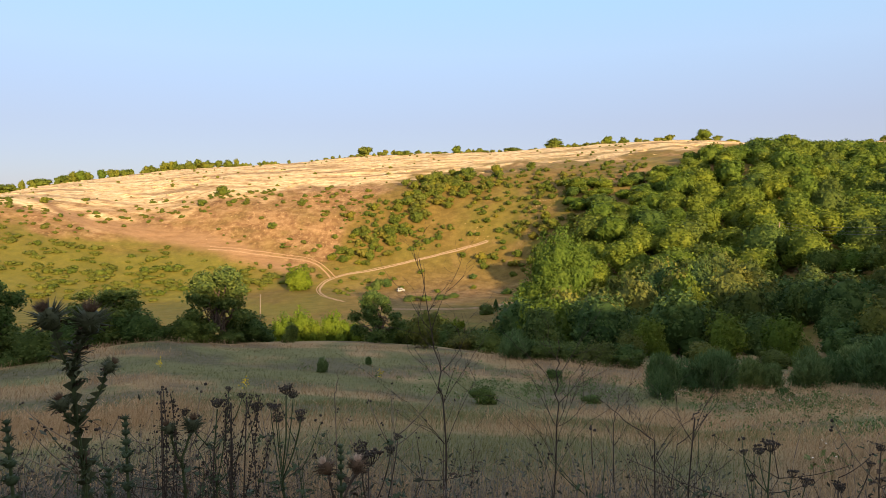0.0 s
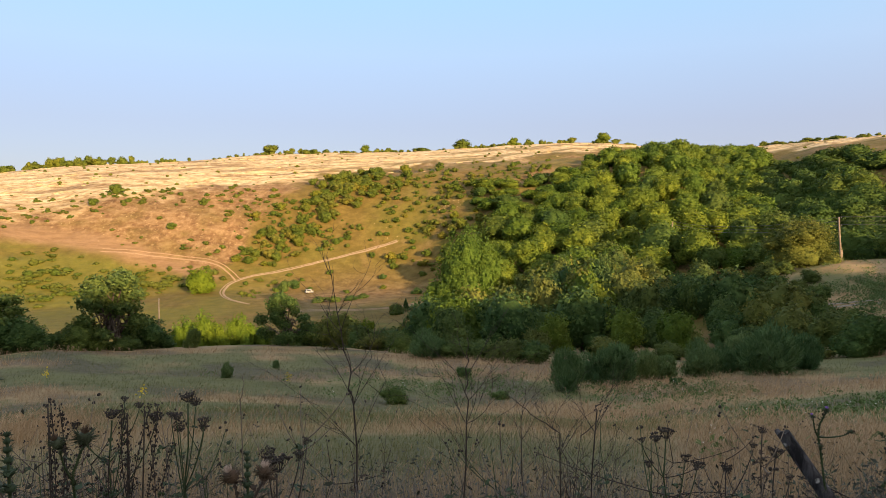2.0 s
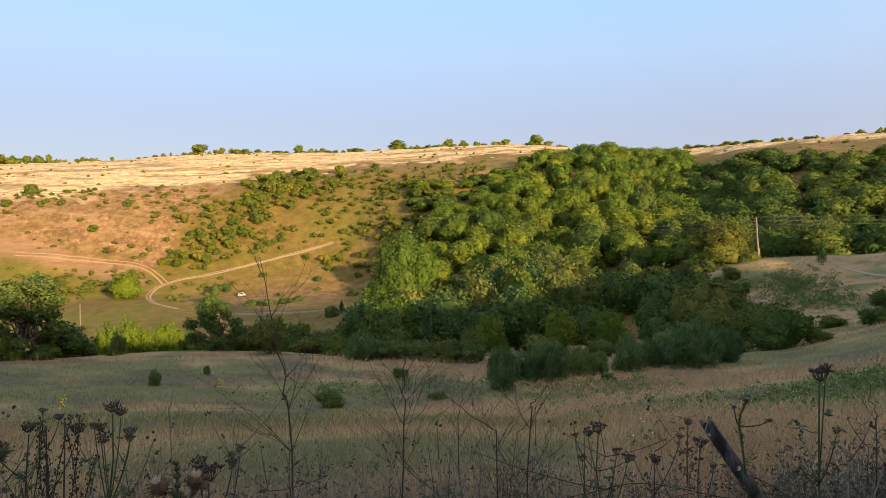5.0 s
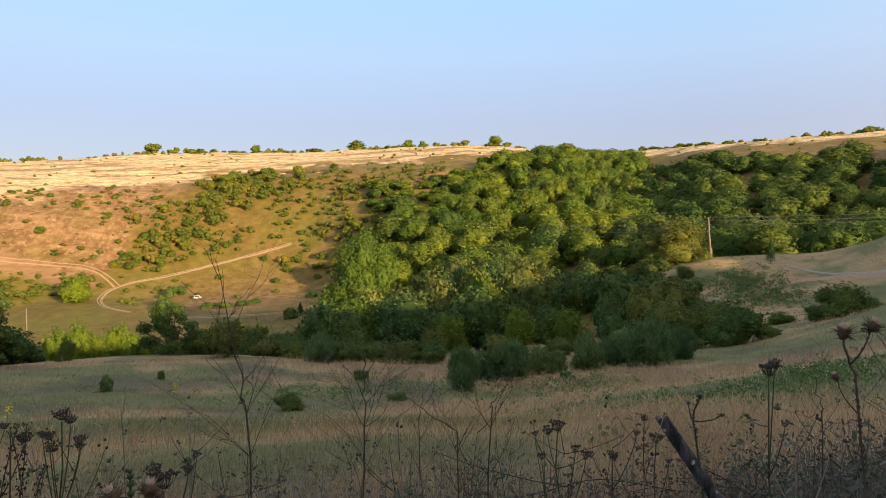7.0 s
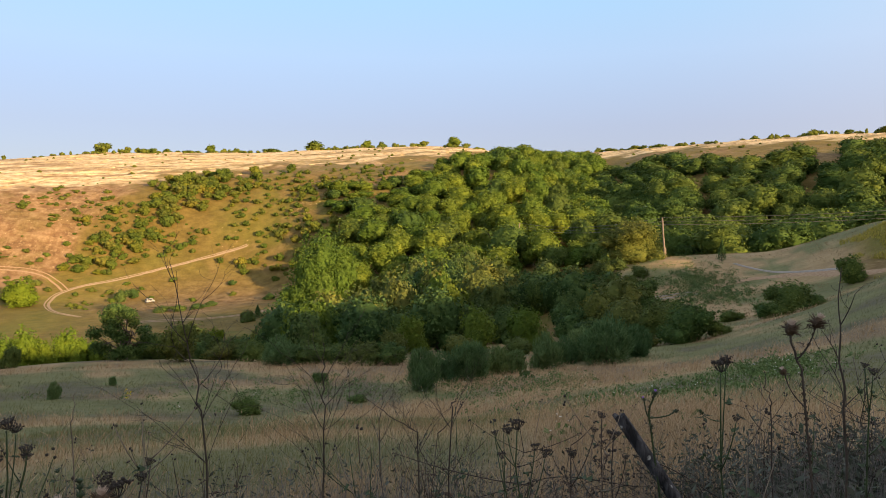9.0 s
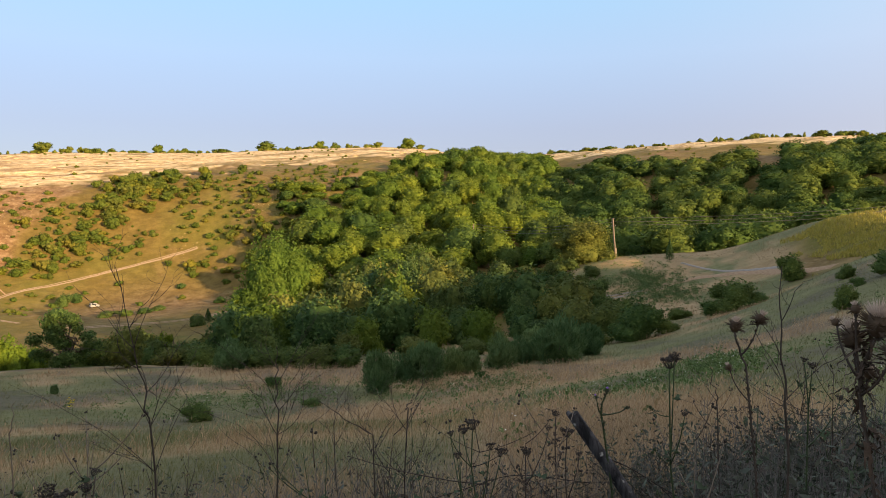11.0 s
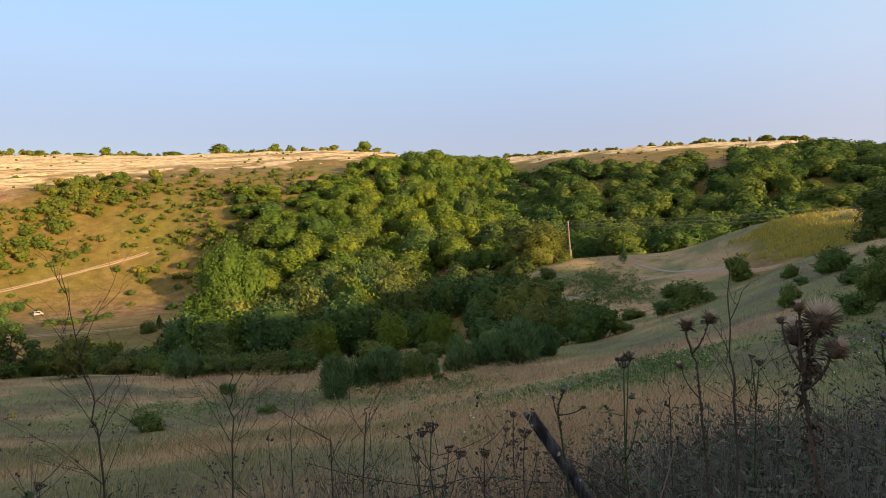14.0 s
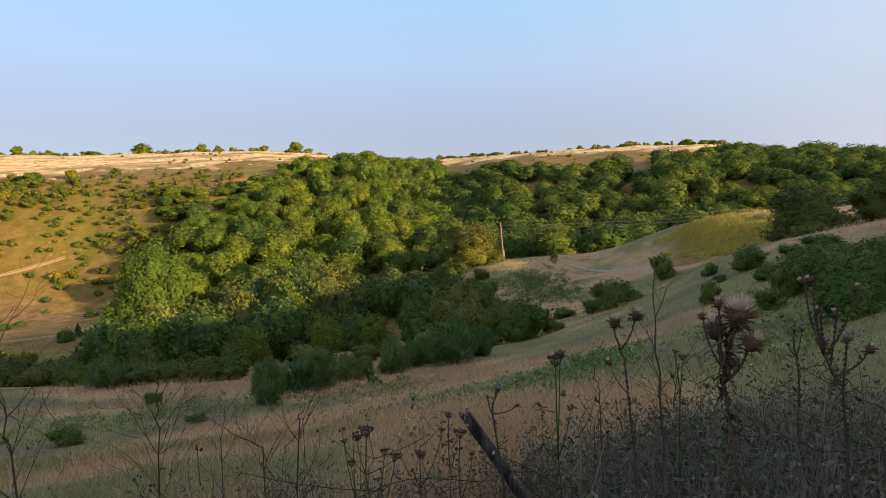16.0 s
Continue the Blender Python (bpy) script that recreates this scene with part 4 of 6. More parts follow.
def skyline_trees():
    for bb, w, h in ((-33.6, 16, 6), (-31.2, 12, 5.5), (-28.6, 6, 6), (-27.2, 5, 5.5), (-25.3, 6, 4), (-23.6, 10, 4), (-21.5, 9, 4), (-19.6, 12, 4.5), (-17.9, 9, 4.5),
                     (-15.0, 3, 3.5), (-13.0, 2.6, 3), (-6.7, 11, 6.5), (-4.9, 4, 4.5), (-4.2, 3.6, 4), (1.2, 6, 5), (3.2, 4, 4), (6.0, 12, 3), (9.5, 14, 6.5), (11.2, 3, 3.5), (13.9, 6, 5), (15.2, 5, 4.5),
                     (18.8, 6, 4), (21.4, 9, 6.5), (22.4, 6, 3.5), (45.5, 5, 2.6), (49.5, 6, 4), (51.8, 4, 2.6), (54.0, 10, 3.6), (56.5, 5, 3), (40.0, 5, 2), (34.6, 12, 2.6), (36.6, 10, 3.2), (38.4, 6, 2.4)):
        plant("skyline_tree", "small dark tree standing on the plateau's skyline", "tree", "scrub_green" if h < 5 or w > 10 else "forest", int(w * 7), *spot(bb, SKYLINE(bb) + 2, 0.4), w * 1.05, h * 1.0, w, "skyline trees")
    for first, last, step in ((-36, -17.4, 0.62), (10.0, 15.6, 0.9), (33.8, 39.0, 0.8), (55, 58, 0.9), (-4.0, 4.0, 1.1)):
        for bb in np.arange(first, last, step):
            bb += rng.uniform(-0.3, 0.3)
            low = fractal(np.array([bb / 1.7]), np.array([3.0]), 2)[0]
            w, h = rng.uniform(3.5, 7.5), (2.0 + 5.0 * max(low - 0.25, 0)) * (1.25 if first < -20 else 0.75)
            plant("skyline_tree", "small dark tree standing on the plateau's skyline", "tree", "scrub_green", int(w * 7), *spot(bb, SKYLINE(bb) + rng.uniform(0, 7), 0.3), w, h, w, "skyline trees")
    g = Geo()
    c = [crown_geo(s, "low", 80, 0.13, fine=0.42)[0] for s in (150, 151, 152)]
    for i in range(420):
        bb = rng.uniform(-36, 24) if i < 260 else rng.uniform(26, 66)
        low = fractal(np.array([bb / 1.3 + 9]), np.array([7.0]), 3)[0]
        if low < 0.36 and -16 < bb:
            continue
        x, y, z = spot(bb, SKYLINE(bb) + rng.uniform(-6, 10), 0.2)
        w = rng.uniform(1.6, 4.8)
        g.stamp(c[i % 3], [w, w, rng.uniform(1.0, 1.8) + 3.5 * max(low - 0.42, 0)], i * 1.7, [x, y, z])
    for i in range(170):
        bb = rng.uniform(-36, 62)
        x, y, z = spot(bb, SKYLINE(bb) - rng.uniform(8, 110), 0.1)
        w = rng.uniform(0.8, 2.2)
        if on_track(x, y, 4):
            continue
        g.stamp(c[i % 3], [w, w, w * 0.6], i * 1.7, [x, y, z])
    tagged(new("plateau_scrub", g.mesh("plateau_scrub", LEAF_SCRUB, True)), "scattered low bushes along the plateau's skyline", "scrub", kind="stuff")


woods()
belt()
knoll_flank()
named_trees()
scrub()
skyline_trees()

# ---- tracks ----


def smooth_line(points, step=1.0):
    """Points of (bearing, distance) made into a smooth line of the plan."""
    p = np.array([at(b, d) for b, d in points])
    p = np.concatenate([[2 * p[0] - p[1]], p, [2 * p[-1] - p[-2]]])
    out = []
    for i in range(1, len(p) - 2):
        n = max(2, int(np.linalg.norm(p[i + 1] - p[i]) / step))
        for t in np.linspace(0, 1, n, endpoint=False):
            out.append(0.5 * (2 * p[i] + (p[i + 1] - p[i - 1]) * t + (2 * p[i - 1] - 5 * p[i] + 4 * p[i + 1] - p[i + 2]) * t * t
                              + (3 * p[i] - p[i - 1] - 3 * p[i + 1] + p[i + 2]) * t ** 3))
    return np.array(out + [p[-2]])


def strip_geo(line, offset, width, rise, seed):
    rng2 = np.random.default_rng(seed)
    tan = np.gradient(line, axis=0)
    nrm = np.stack([tan[:, 1], -tan[:, 0]], -1) / np.linalg.norm(tan, axis=1)[:, None]
    g, cols = Geo(), []
    wob = np.convolve(rng2.normal(size=len(line) + 6), np.ones(7) / 7, "valid")[:, None] * width * 0.35
    for k, s in enumerate((-0.5, -0.22, 0.22, 0.5)):
        q = line + nrm * (offset + s * width + wob * (1 if k in (0, 3) else 0.3))
        cols.append(np.stack([q[:, 0], q[:, 1], height(q[:, 0], q[:, 1]) + rise * (0.35 if k in (0, 3) else 1)], -1))
    n = len(line)
    i, k = np.meshgrid(np.arange(n - 1), np.arange(3), indexing="ij")
    quads = np.stack([i + k * n, i + 1 + k * n, i + 1 + (k + 1) * n, i + (k + 1) * n], -1).reshape(-1, 4)
    g.add(np.concatenate(cols), quads)
    return g


def track(points, label, ruts=((-0.75, 0.7), (0.75, 0.7)), rise=0.14, seed=1, mat=None):
    ob = thing("dirt_track", label, "track", kind="structure")
    line = smooth_line(points)
    for k, (off, w) in enumerate(ruts):
        part("rut", strip_geo(line, off, w, rise, seed + k), mat or TRACK, ob)


track(MAIN, "pale two-rut dirt track curving across the sunlit slope", ((-0.22, 0.62), (0.46, 0.34)), 0.05, 3)
track(CLIMB[:6],
      "worn earth track climbing towards the plateau", ((-0.5, 0.6), (0.9, 0.4)), 0.06, 5, EARTH)
track([(-6.8, 153.5), (-3.3, 146), (1.2, 137), (5.0, 140), (7.5, 152)], "grey dirt track along the valley floor", ((-0.7, 1.0), (0.9, 0.9)), 0.05, 7, EARTH)
GRAVEL = plain("pale_grey_gravel", (0.29, 0.25, 0.21), 0.9, 0, 0.2, 2)
LOWER_TRACK = [(38.2, 80.5), (38.7, 81), (40.1, 82.2), (41.6, 83)]
SANDY_TRACK = [(41.6, 82.6), (43.5, 87), (45.9, 89), (49.1, 86.5), (52.6, 80.5), (55.2, 78)]
PALE_TRACK = [(44.4, 98), (45.9, 94.5), (48.2, 89.4), (51.1, 85.2), (52.8, 82)]
track(LOWER_TRACK, "pale dirt track crossing the grassy knoll", ((-0.5, 0.45), (0.5, 0.45)), 0.08, 9, GRAVEL)
track(SANDY_TRACK, "sandy earth track sweeping up the knoll", ((0, 1.5),), 0.05, 10, EARTH)
track(PALE_TRACK, "pale dirt track branching over the knoll", ((0, 0.6),), 0.10, 12, GRAVEL)

# ---- poles, wires, van ----
CONCRETE = plain("pale_concrete", (0.15, 0.125, 0.10), 0.8, 0, 0.15, 3)
CERAMIC = plain("insulator_glaze", (0.25, 0.24, 0.22), 0.3)
GLASS_DARK = plain("dark_glass", (0.03, 0.035, 0.04), 0.1)
RUBBER = plain("tyre_rubber", (0.025, 0.025, 0.025), 0.8)


def power_pole(bearing, d, tall, lean, label):
    x, y, z = spot(bearing, d)
    ob = thing("power_pole", label, "power pole", "power poles", at=pose(x, y, z, 0, lean, -bearing))
    g = Geo()
    g.tube([(0, 0, -0.4), (0.03, 0, tall * 0.3), (-0.02, 0, tall * 0.65), (0.0, 0, tall)], [0.17, 0.155, 0.14, 0.12], 9)
    part("post", g, POLE_WOOD, ob, "", True)
    g = Geo()
    g.tube([(0.18, 0.05, -0.3), (0.2, 0.05, 2.2)], [0.13, 0.12], 7)
    part("footing", g, POLE_WOOD, ob)
    tips = []
    for zz, xx in ((tall - 0.12, 0.30), (tall - 0.75, -0.32), (tall - 1.35, 0.32)):
        g = Geo()
        g.tube([(0, 0, zz - 0.1), (xx * 0.8, 0, zz - 0.1), (xx, 0, zz - 0.04), (xx, 0, zz + 0.04)], 0.018, 5)
        hook = part("hook", g, WIRE, ob)
        g = Geo()
        g.tube([(xx, 0, zz + 0.02), (xx, 0, zz + 0.07), (xx, 0, zz + 0.09), (xx, 0, zz + 0.16)], [0.05, 0.06, 0.035, 0.04], 8)
        part("insulator", g, CERAMIC, hook)
        tips.append(ob.matrix_basis @ Vector((xx, 0, zz + 0.16)))
    return tips


pole_b = power_pole(39.1, 118, 7.3, -4.5, "leaning weathered wooden power pole on the knoll")
pole_c = power_pole(69.5, 150, 7.3, 1.0, "weathered wooden power pole on the hillside")
pole_a = power_pole(27.0, 170, 7.0, 1.0, "weathered wooden power pole among the trees")
for ends in (zip(pole_a, pole_b), zip(pole_b, pole_c)):
    for p, q in ends:
        t = np.linspace(0, 1, 30)[:, None]
        line = np.array(p) * (1 - t) + np.array(q) * t
        line[:, 2] -= 4 * 1.4 * (t * (1 - t))[:, 0]
        g = Geo()
        g.tube(line, 0.03, 4)
        tagged(new("power_line", g.mesh("power_line", WIRE)), "thin dark overhead wire strung between the poles", "wire", "overhead wires")

x, y, z = spot(-15.7, 142)
ob = thing("concrete_pole", "slim pale concrete pole standing in the valley", "pole", at=pose(x, y, z, 0, 1.5, 0))
g = Geo()
g.tube([(0, 0, -0.3), (0, 0, 3), (0, 0, 6.6)], [0.17, 0.14, 0.10], 8)
part("post", g, CONCRETE, ob)
g = Geo()
g.tube([(-0.25, 0, 6.45), (0.25, 0, 6.45)], 0.04, 6)
part("crossarm", g, CONCRETE, ob)


def box_geo(g, lo, hi, taper=1.0):
    """A bevel-cornered box whose top is drawn in by taper."""
    (x0, y0, z0), (x1, y1, z1) = lo, hi
    cx, cy, e = (x0 + x1) / 2, (y0 + y1) / 2, 0.06
    rings = []
    for zz, k in ((z0, 0.97), (z0 + e, 1.0), (z0 + (z1 - z0) * 0.5, 0.5 + 0.5 * taper + 0.02), (z1 - e, taper), (z1, taper * 0.95)):
        hx, hy = (x1 - x0) / 2 * k, (y1 - y0) / 2 * (1 - (1 - k) * 0.5)
        rings.append([(cx + sx * hx - (a if sx > 0 else -a), cy + sy * hy - (b if sy > 0 else -b), zz)
                      for sx, sy, a, b in ((-1, -1, e, 0), (1, -1, e, 0), (1, -1, 0, e), (1, 1, 0, e), (1, 1, e, 0), (-1, 1, e, 0), (-1, 1, 0, e), (-1, -1, 0, e))])
    n = 8
    v = np.array(rings).reshape(-1, 3)
    q = [[r * n + i, r * n + (i + 1) % n, (r + 1) * n + (i + 1) % n, (r + 1) * n + i] for r in range(4) for i in range(n)]
    base = g.n
    g.add(v, q)
    g.f.setdefault(8, []).append(np.array([base + 4 * n + np.arange(8), base + np.arange(8)[::-1]]))


def van():
    x, y, z = spot(-3.7, 184)
    ob = thing("parked_van", "small white van parked beside the valley track", "van", at=pose(x, y, z, 0, 0, 28) @ Matrix.Scale(0.62, 4))
    g = Geo()
    box_geo(g, (-1.75, -0.8, 0.3), (1.75, 0.8, 1.0), 0.98)
    part("body", g, WHITE, ob, "white painted body")
    g = Geo()
    box_geo(g, (-1.7, -0.76, 0.98), (1.0, 0.76, 1.75), 0.86)
    cabin = part("cabin", g, WHITE, ob)
    for lo, hi in (((-1.3, -0.765, 1.1), (-0.45, -0.72, 1.5)), ((-0.35, -0.765, 1.1), (0.5, -0.72, 1.5)), ((0.86, -0.6, 1.1), (0.98, 0.6, 1.5)), ((-1.72, -0.55, 1.1), (-1.6, 0.55, 1.5))):
        g = Geo()
        box_geo(g, lo, hi, 0.97)
        part("window", g, GLASS_DARK, cabin, "dark window glass")
    for wx in (-1.15, 1.15):
        for wy in (-0.78, 0.78):
            g = Geo()
            g.tube([(wx, wy - 0.09, 0.3), (wx, wy + 0.09, 0.3)], 0.3, 14)
            wheel = part("wheel", g, RUBBER, ob)
            g = Geo()
            g.tube([(wx, wy - 0.1, 0.3), (wx, wy + 0.1, 0.3)], 0.17, 10)
            part("rim", g, CERAMIC, wheel)


van()

# ---- limestone ledges and stones ----


def limestone_build(nt, bsdf):
    geo = nt.nodes.new("ShaderNodeNewGeometry")
    f = noise_fac(nt, 1.2, 8)
    isl = ramp(nt, geo.outputs["Random Per Island"], (0, (0.8, 0.78, 0.74)), (1, (1.08, 1.05, 1.0)))
    nt.links.new(mix(nt, 1.0, ramp(nt, f, (0.3, (0.36, 0.25, 0.13)), (0.7, (0.62, 0.48, 0.28))), isl, "MULTIPLY"), bsdf.inputs["Base Color"])
    bump(nt, bsdf, f, 0.8, 0.15)


LIMESTONE = material("pale_limestone", limestone_build, 0.9)


def stone_geo(g, x, y, z, sx, sy, sz, turn, rng2):
    """An uneven slab with a broken outline."""
    n = 7
    ang = np.arange(n) * 2 * np.pi / n + rng2.uniform(-0.25, 0.25, n)
    rad = rng2.uniform(0.75, 1.1, n)
    ring = np.stack([np.cos(ang) * rad * sx, np.sin(ang) * rad * sy], -1)
    co, si = math.cos(turn), math.sin(turn)
    ring = np.stack([ring[:, 0] * co - ring[:, 1] * si, ring[:, 0] * si + ring[:, 1] * co], -1)
    lower = np.column_stack([ring * 1.08 + [x, y], np.full(n, z - 0.4)])
    upper = np.column_stack([ring + [x, y], z + sz * rng2.uniform(0.6, 1.0, n)])
    top = np.array([[x, y, z + sz * 1.05]])
    i = np.arange(n)
    base = g.n
    g.add(np.concatenate([lower, upper, top]), np.stack([i, (i + 1) % n, n + (i + 1) % n, n + i], -1))
    g.f.setdefault(3, []).append(base + np.stack([n + i, n + (i + 1) % n, 0 * i + 2 * n], -1))


def ledges():
    g = Geo()
    for i in range(700):
        b = rng.uniform(-36, 60)
        rim, skyl = RIM(b), SKYLINE(b)
        d = rim + 4 + (skyl - rim + 4) * rng.random() ** 0.9
        x, y = at(b, d)
        if fractal(np.array([x / 30]), np.array([y / 30 + 3]), 3)[0] < 0.42:
            continue
        if 8 < b and d < rim + (20 if b < 22 else 60):
            continue
        z = float(height(x, y)[0])
        long = rng.uniform(0.5, 3.0)
        stone_geo(g, x, y, z, long, rng.uniform(0.25, 0.6), rng.uniform(0.06, 0.22), -math.radians(b) + rng.normal() * 0.35, rng)
    tagged(new("limestone_ledges", g.mesh("limestone_ledges", LIMESTONE)), "pale limestone ledges breaking through the plateau's slope", "rocks", kind="stuff")
    g = Geo()
    for b0, d0, n, sp in ((8.4, 221, 50, 3.0), (2.5, 214, 24, 4.0), (-24, 244, 40, 14.0), (-10, 236, 40, 12.0), (-16, 230, 40, 10.0)):
        for i in range(n):
            x, y = at(b0 + rng.normal() * sp * 0.25, d0 + rng.normal() * sp * 0.6)
            s = rng.uniform(0.06, 0.17)
            stone_geo(g, x, y, float(height(x, y)[0]), s, s * 0.8, s * 0.7, rng.uniform(0, 6), rng)
    tagged(new("slope_stones", g.mesh("slope_stones", LIMESTONE)), "loose pale stones scattered on the slope", "stones", kind="stuff")


ledges()

# ---- meadow grass ----
PLUME = material("grass_plumes", grass_build((0.325, 0.224, 0.125), (0.39, 0.272, 0.155), (0.465, 0.334, 0.198)), 0.85)


def meadow_grass():
    n = 210000
    b = rng.uniform(-42, 74, n)
    d = np.exp(rng.uniform(math.log(3.2), math.log(64), n))
    d = np.where((d > 42) & (b < 36), rng.uniform(6, 42, n), d)
    x, y = d * np.sin(np.radians(b)), d * np.cos(np.radians(b))
    z = height(x, y)
    lush = greenness(x, y) + rng.normal(size=n) * 0.03
    kind = np.where(lush > 0.505, 2, np.where(lush < 0.465, 0, 1))      # 2: green, 0: tall feathery, 1: short dead grass
    clump = fractal(x / 1.3, y / 1.3 + 20, 3)
    tall = np.choose(kind, [rng.uniform(0.16, 0.32, n), rng.uniform(0.06, 0.16, n), rng.uniform(0.05, 0.14, n)]) * (0.35 + 1.3 * clump)
    wide = np.maximum(0.0009, d * 0.00024) * rng.uniform(0.7, 1.4, n)
    lean = rng.normal(size=(n, 2)) * 0.42 + [0.16, 0.05]
    turn = rng.uniform(0, 2 * np.pi, n)
    side = np.stack([np.cos(turn), np.sin(turn), 0 * turn], -1) * wide[:, None]
    foot = np.stack([x, y, z - 0.02], -1)
    tip = foot + np.stack([lean[:, 0] * tall, lean[:, 1] * tall, tall], -1)
    half = foot + np.stack([lean[:, 0] * tall * 0.3, lean[:, 1] * tall * 0.3, tall * 0.55], -1)
    for sel, name, mat, label in ((kind == 0, "feathery_grass", PLUME, "tall feathery straw-coloured grass in the meadow"), (kind == 1, "dry_grass", STRAW, "short dead grass covering the shaded meadow"),
                                  (kind == 2, "green_grass", GRASS, "patches of low green grass in the meadow")):
        g = Geo()
        k = sel & (d < 10)
        v = np.stack([foot[k] - side[k], foot[k] + side[k], half[k] + side[k] * 0.7, half[k] - side[k] * 0.7], 1)
        i = np.arange(k.sum())[:, None]
        m = k.sum()
        g.v.append(np.concatenate([v.reshape(-1, 3), tip[k]]))
        g.f[4] = [i * 4 + np.arange(4)[None]]
        g.f[3] = [np.concatenate([i * 4 + 3, i * 4 + 2, 4 * m + i], 1)]
        g.n += 5 * m
        k = sel & (d >= 10)
        g.add(np.stack([foot[k] - side[k] * 1.4, foot[k] + side[k] * 1.4, tip[k]], 1).reshape(-1, 3), np.arange(3 * k.sum()).reshape(-1, 3))
        tagged(new(name, g.mesh(name, mat)), label, "grass", kind="stuff")
    # seed plumes on the feathery stalks
    k = (kind == 0) & (rng.random(n) < 0.8)
    m = k.sum()
    up = (tip - half)[k]
    up /= np.linalg.norm(up, axis=1)[:, None]
    ln = rng.uniform(0.02, 0.06, m)[:, None]
    sd = side[k] * 1.9
    c = tip[k]
    g = Geo()
    g.add(np.stack([c - up * ln, c + sd, c + up * ln, c - sd], 1).reshape(-1, 3), np.arange(4 * m).reshape(-1, 4))
    tagged(new("grass_plumes", g.mesh("grass_plumes", PLUME)), "feathery pinkish seed plumes over the dry grass", "grass", kind="stuff")


meadow_grass()
# Yellow-green grass colour raised so that the mound looks more sunlit.
SUN_GOLD = material("sun_brightened_grass", grass_build((0.26, 0.235, 0.040), (0.36, 0.31, 0.058), (0.46, 0.385, 0.085)), 0.8)


def knoll_grass():
    """Tufts on the knoll and the mound that catch the low sun; the mound's colour adds more."""
    for name, mat, label, n, b0, b1, d0, d1, tall in (("knoll_grass", STRAW, "sparse straw-coloured grass over the sandy knoll", 16000, 37, 66, 62, 116, 0.24), ("mound_grass", SUN_GOLD, "yellow-green grass on the sunlit mound, its colour brightened for sun", 20000, 51.5, 61.5, 76, 101, 0.36)):
        b, d = rng.uniform(b0, b1, n), rng.uniform(d0, d1, n)
        x, y = d * np.sin(np.radians(b)), d * np.cos(np.radians(b))
        keep = fractal(x / 4, y / 4 + 12, 3) > 0.42
        if name == "mound_grass":
            edge = b + (fractal(x / 3 + 7, y / 3, 3) - 0.5) * 7
            keep &= (edge > b0 + 1.6) & (edge < b1 - 1.0)
        for line in (LOWER_TRACK, SANDY_TRACK, PALE_TRACK):
            way = smooth_line(line)
            keep &= np.hypot(x[:, None] - way[None, :, 0], y[:, None] - way[None, :, 1]).min(1) > 2.4
        x, y, d = x[keep], y[keep], d[keep]
        m = len(x)
        h = tall * rng.uniform(0.5, 1.4, m) * (0.6 if name == "knoll_grass" else 1.0)
        turn = rng.uniform(0, 6.28, m)
        side = np.stack([np.cos(turn), np.sin(turn), 0 * turn], -1) * 0.045
        foot = np.stack([x, y, height(x, y) - 0.02], -1)
        tip = foot + np.stack([rng.normal(size=m) * 0.3 * h, rng.normal(size=m) * 0.3 * h, h], -1)
        g = Geo()
        g.add(np.stack([foot - side, foot + side, tip], 1).reshape(-1, 3), np.arange(3 * m).reshape(-1, 3))
        tagged(new(name, g.mesh(name, mat)), label, "grass", kind="stuff")


knoll_grass()

# low herbs with white flowers, and yellow ones
HERB = material("herb_leaves", leaf_build((0.13, 0.17, 0.06), (0.18, 0.22, 0.08), (0.24, 0.27, 0.105)), 0.7)
WHITE_FLOWER = plain("white_petals", (0.75, 0.74, 0.66), 0.7, 0, 0.1)
YELLOW_FLOWER = plain("yellow_petals", (0.75, 0.55, 0.04), 0.7, 0, 0.15)


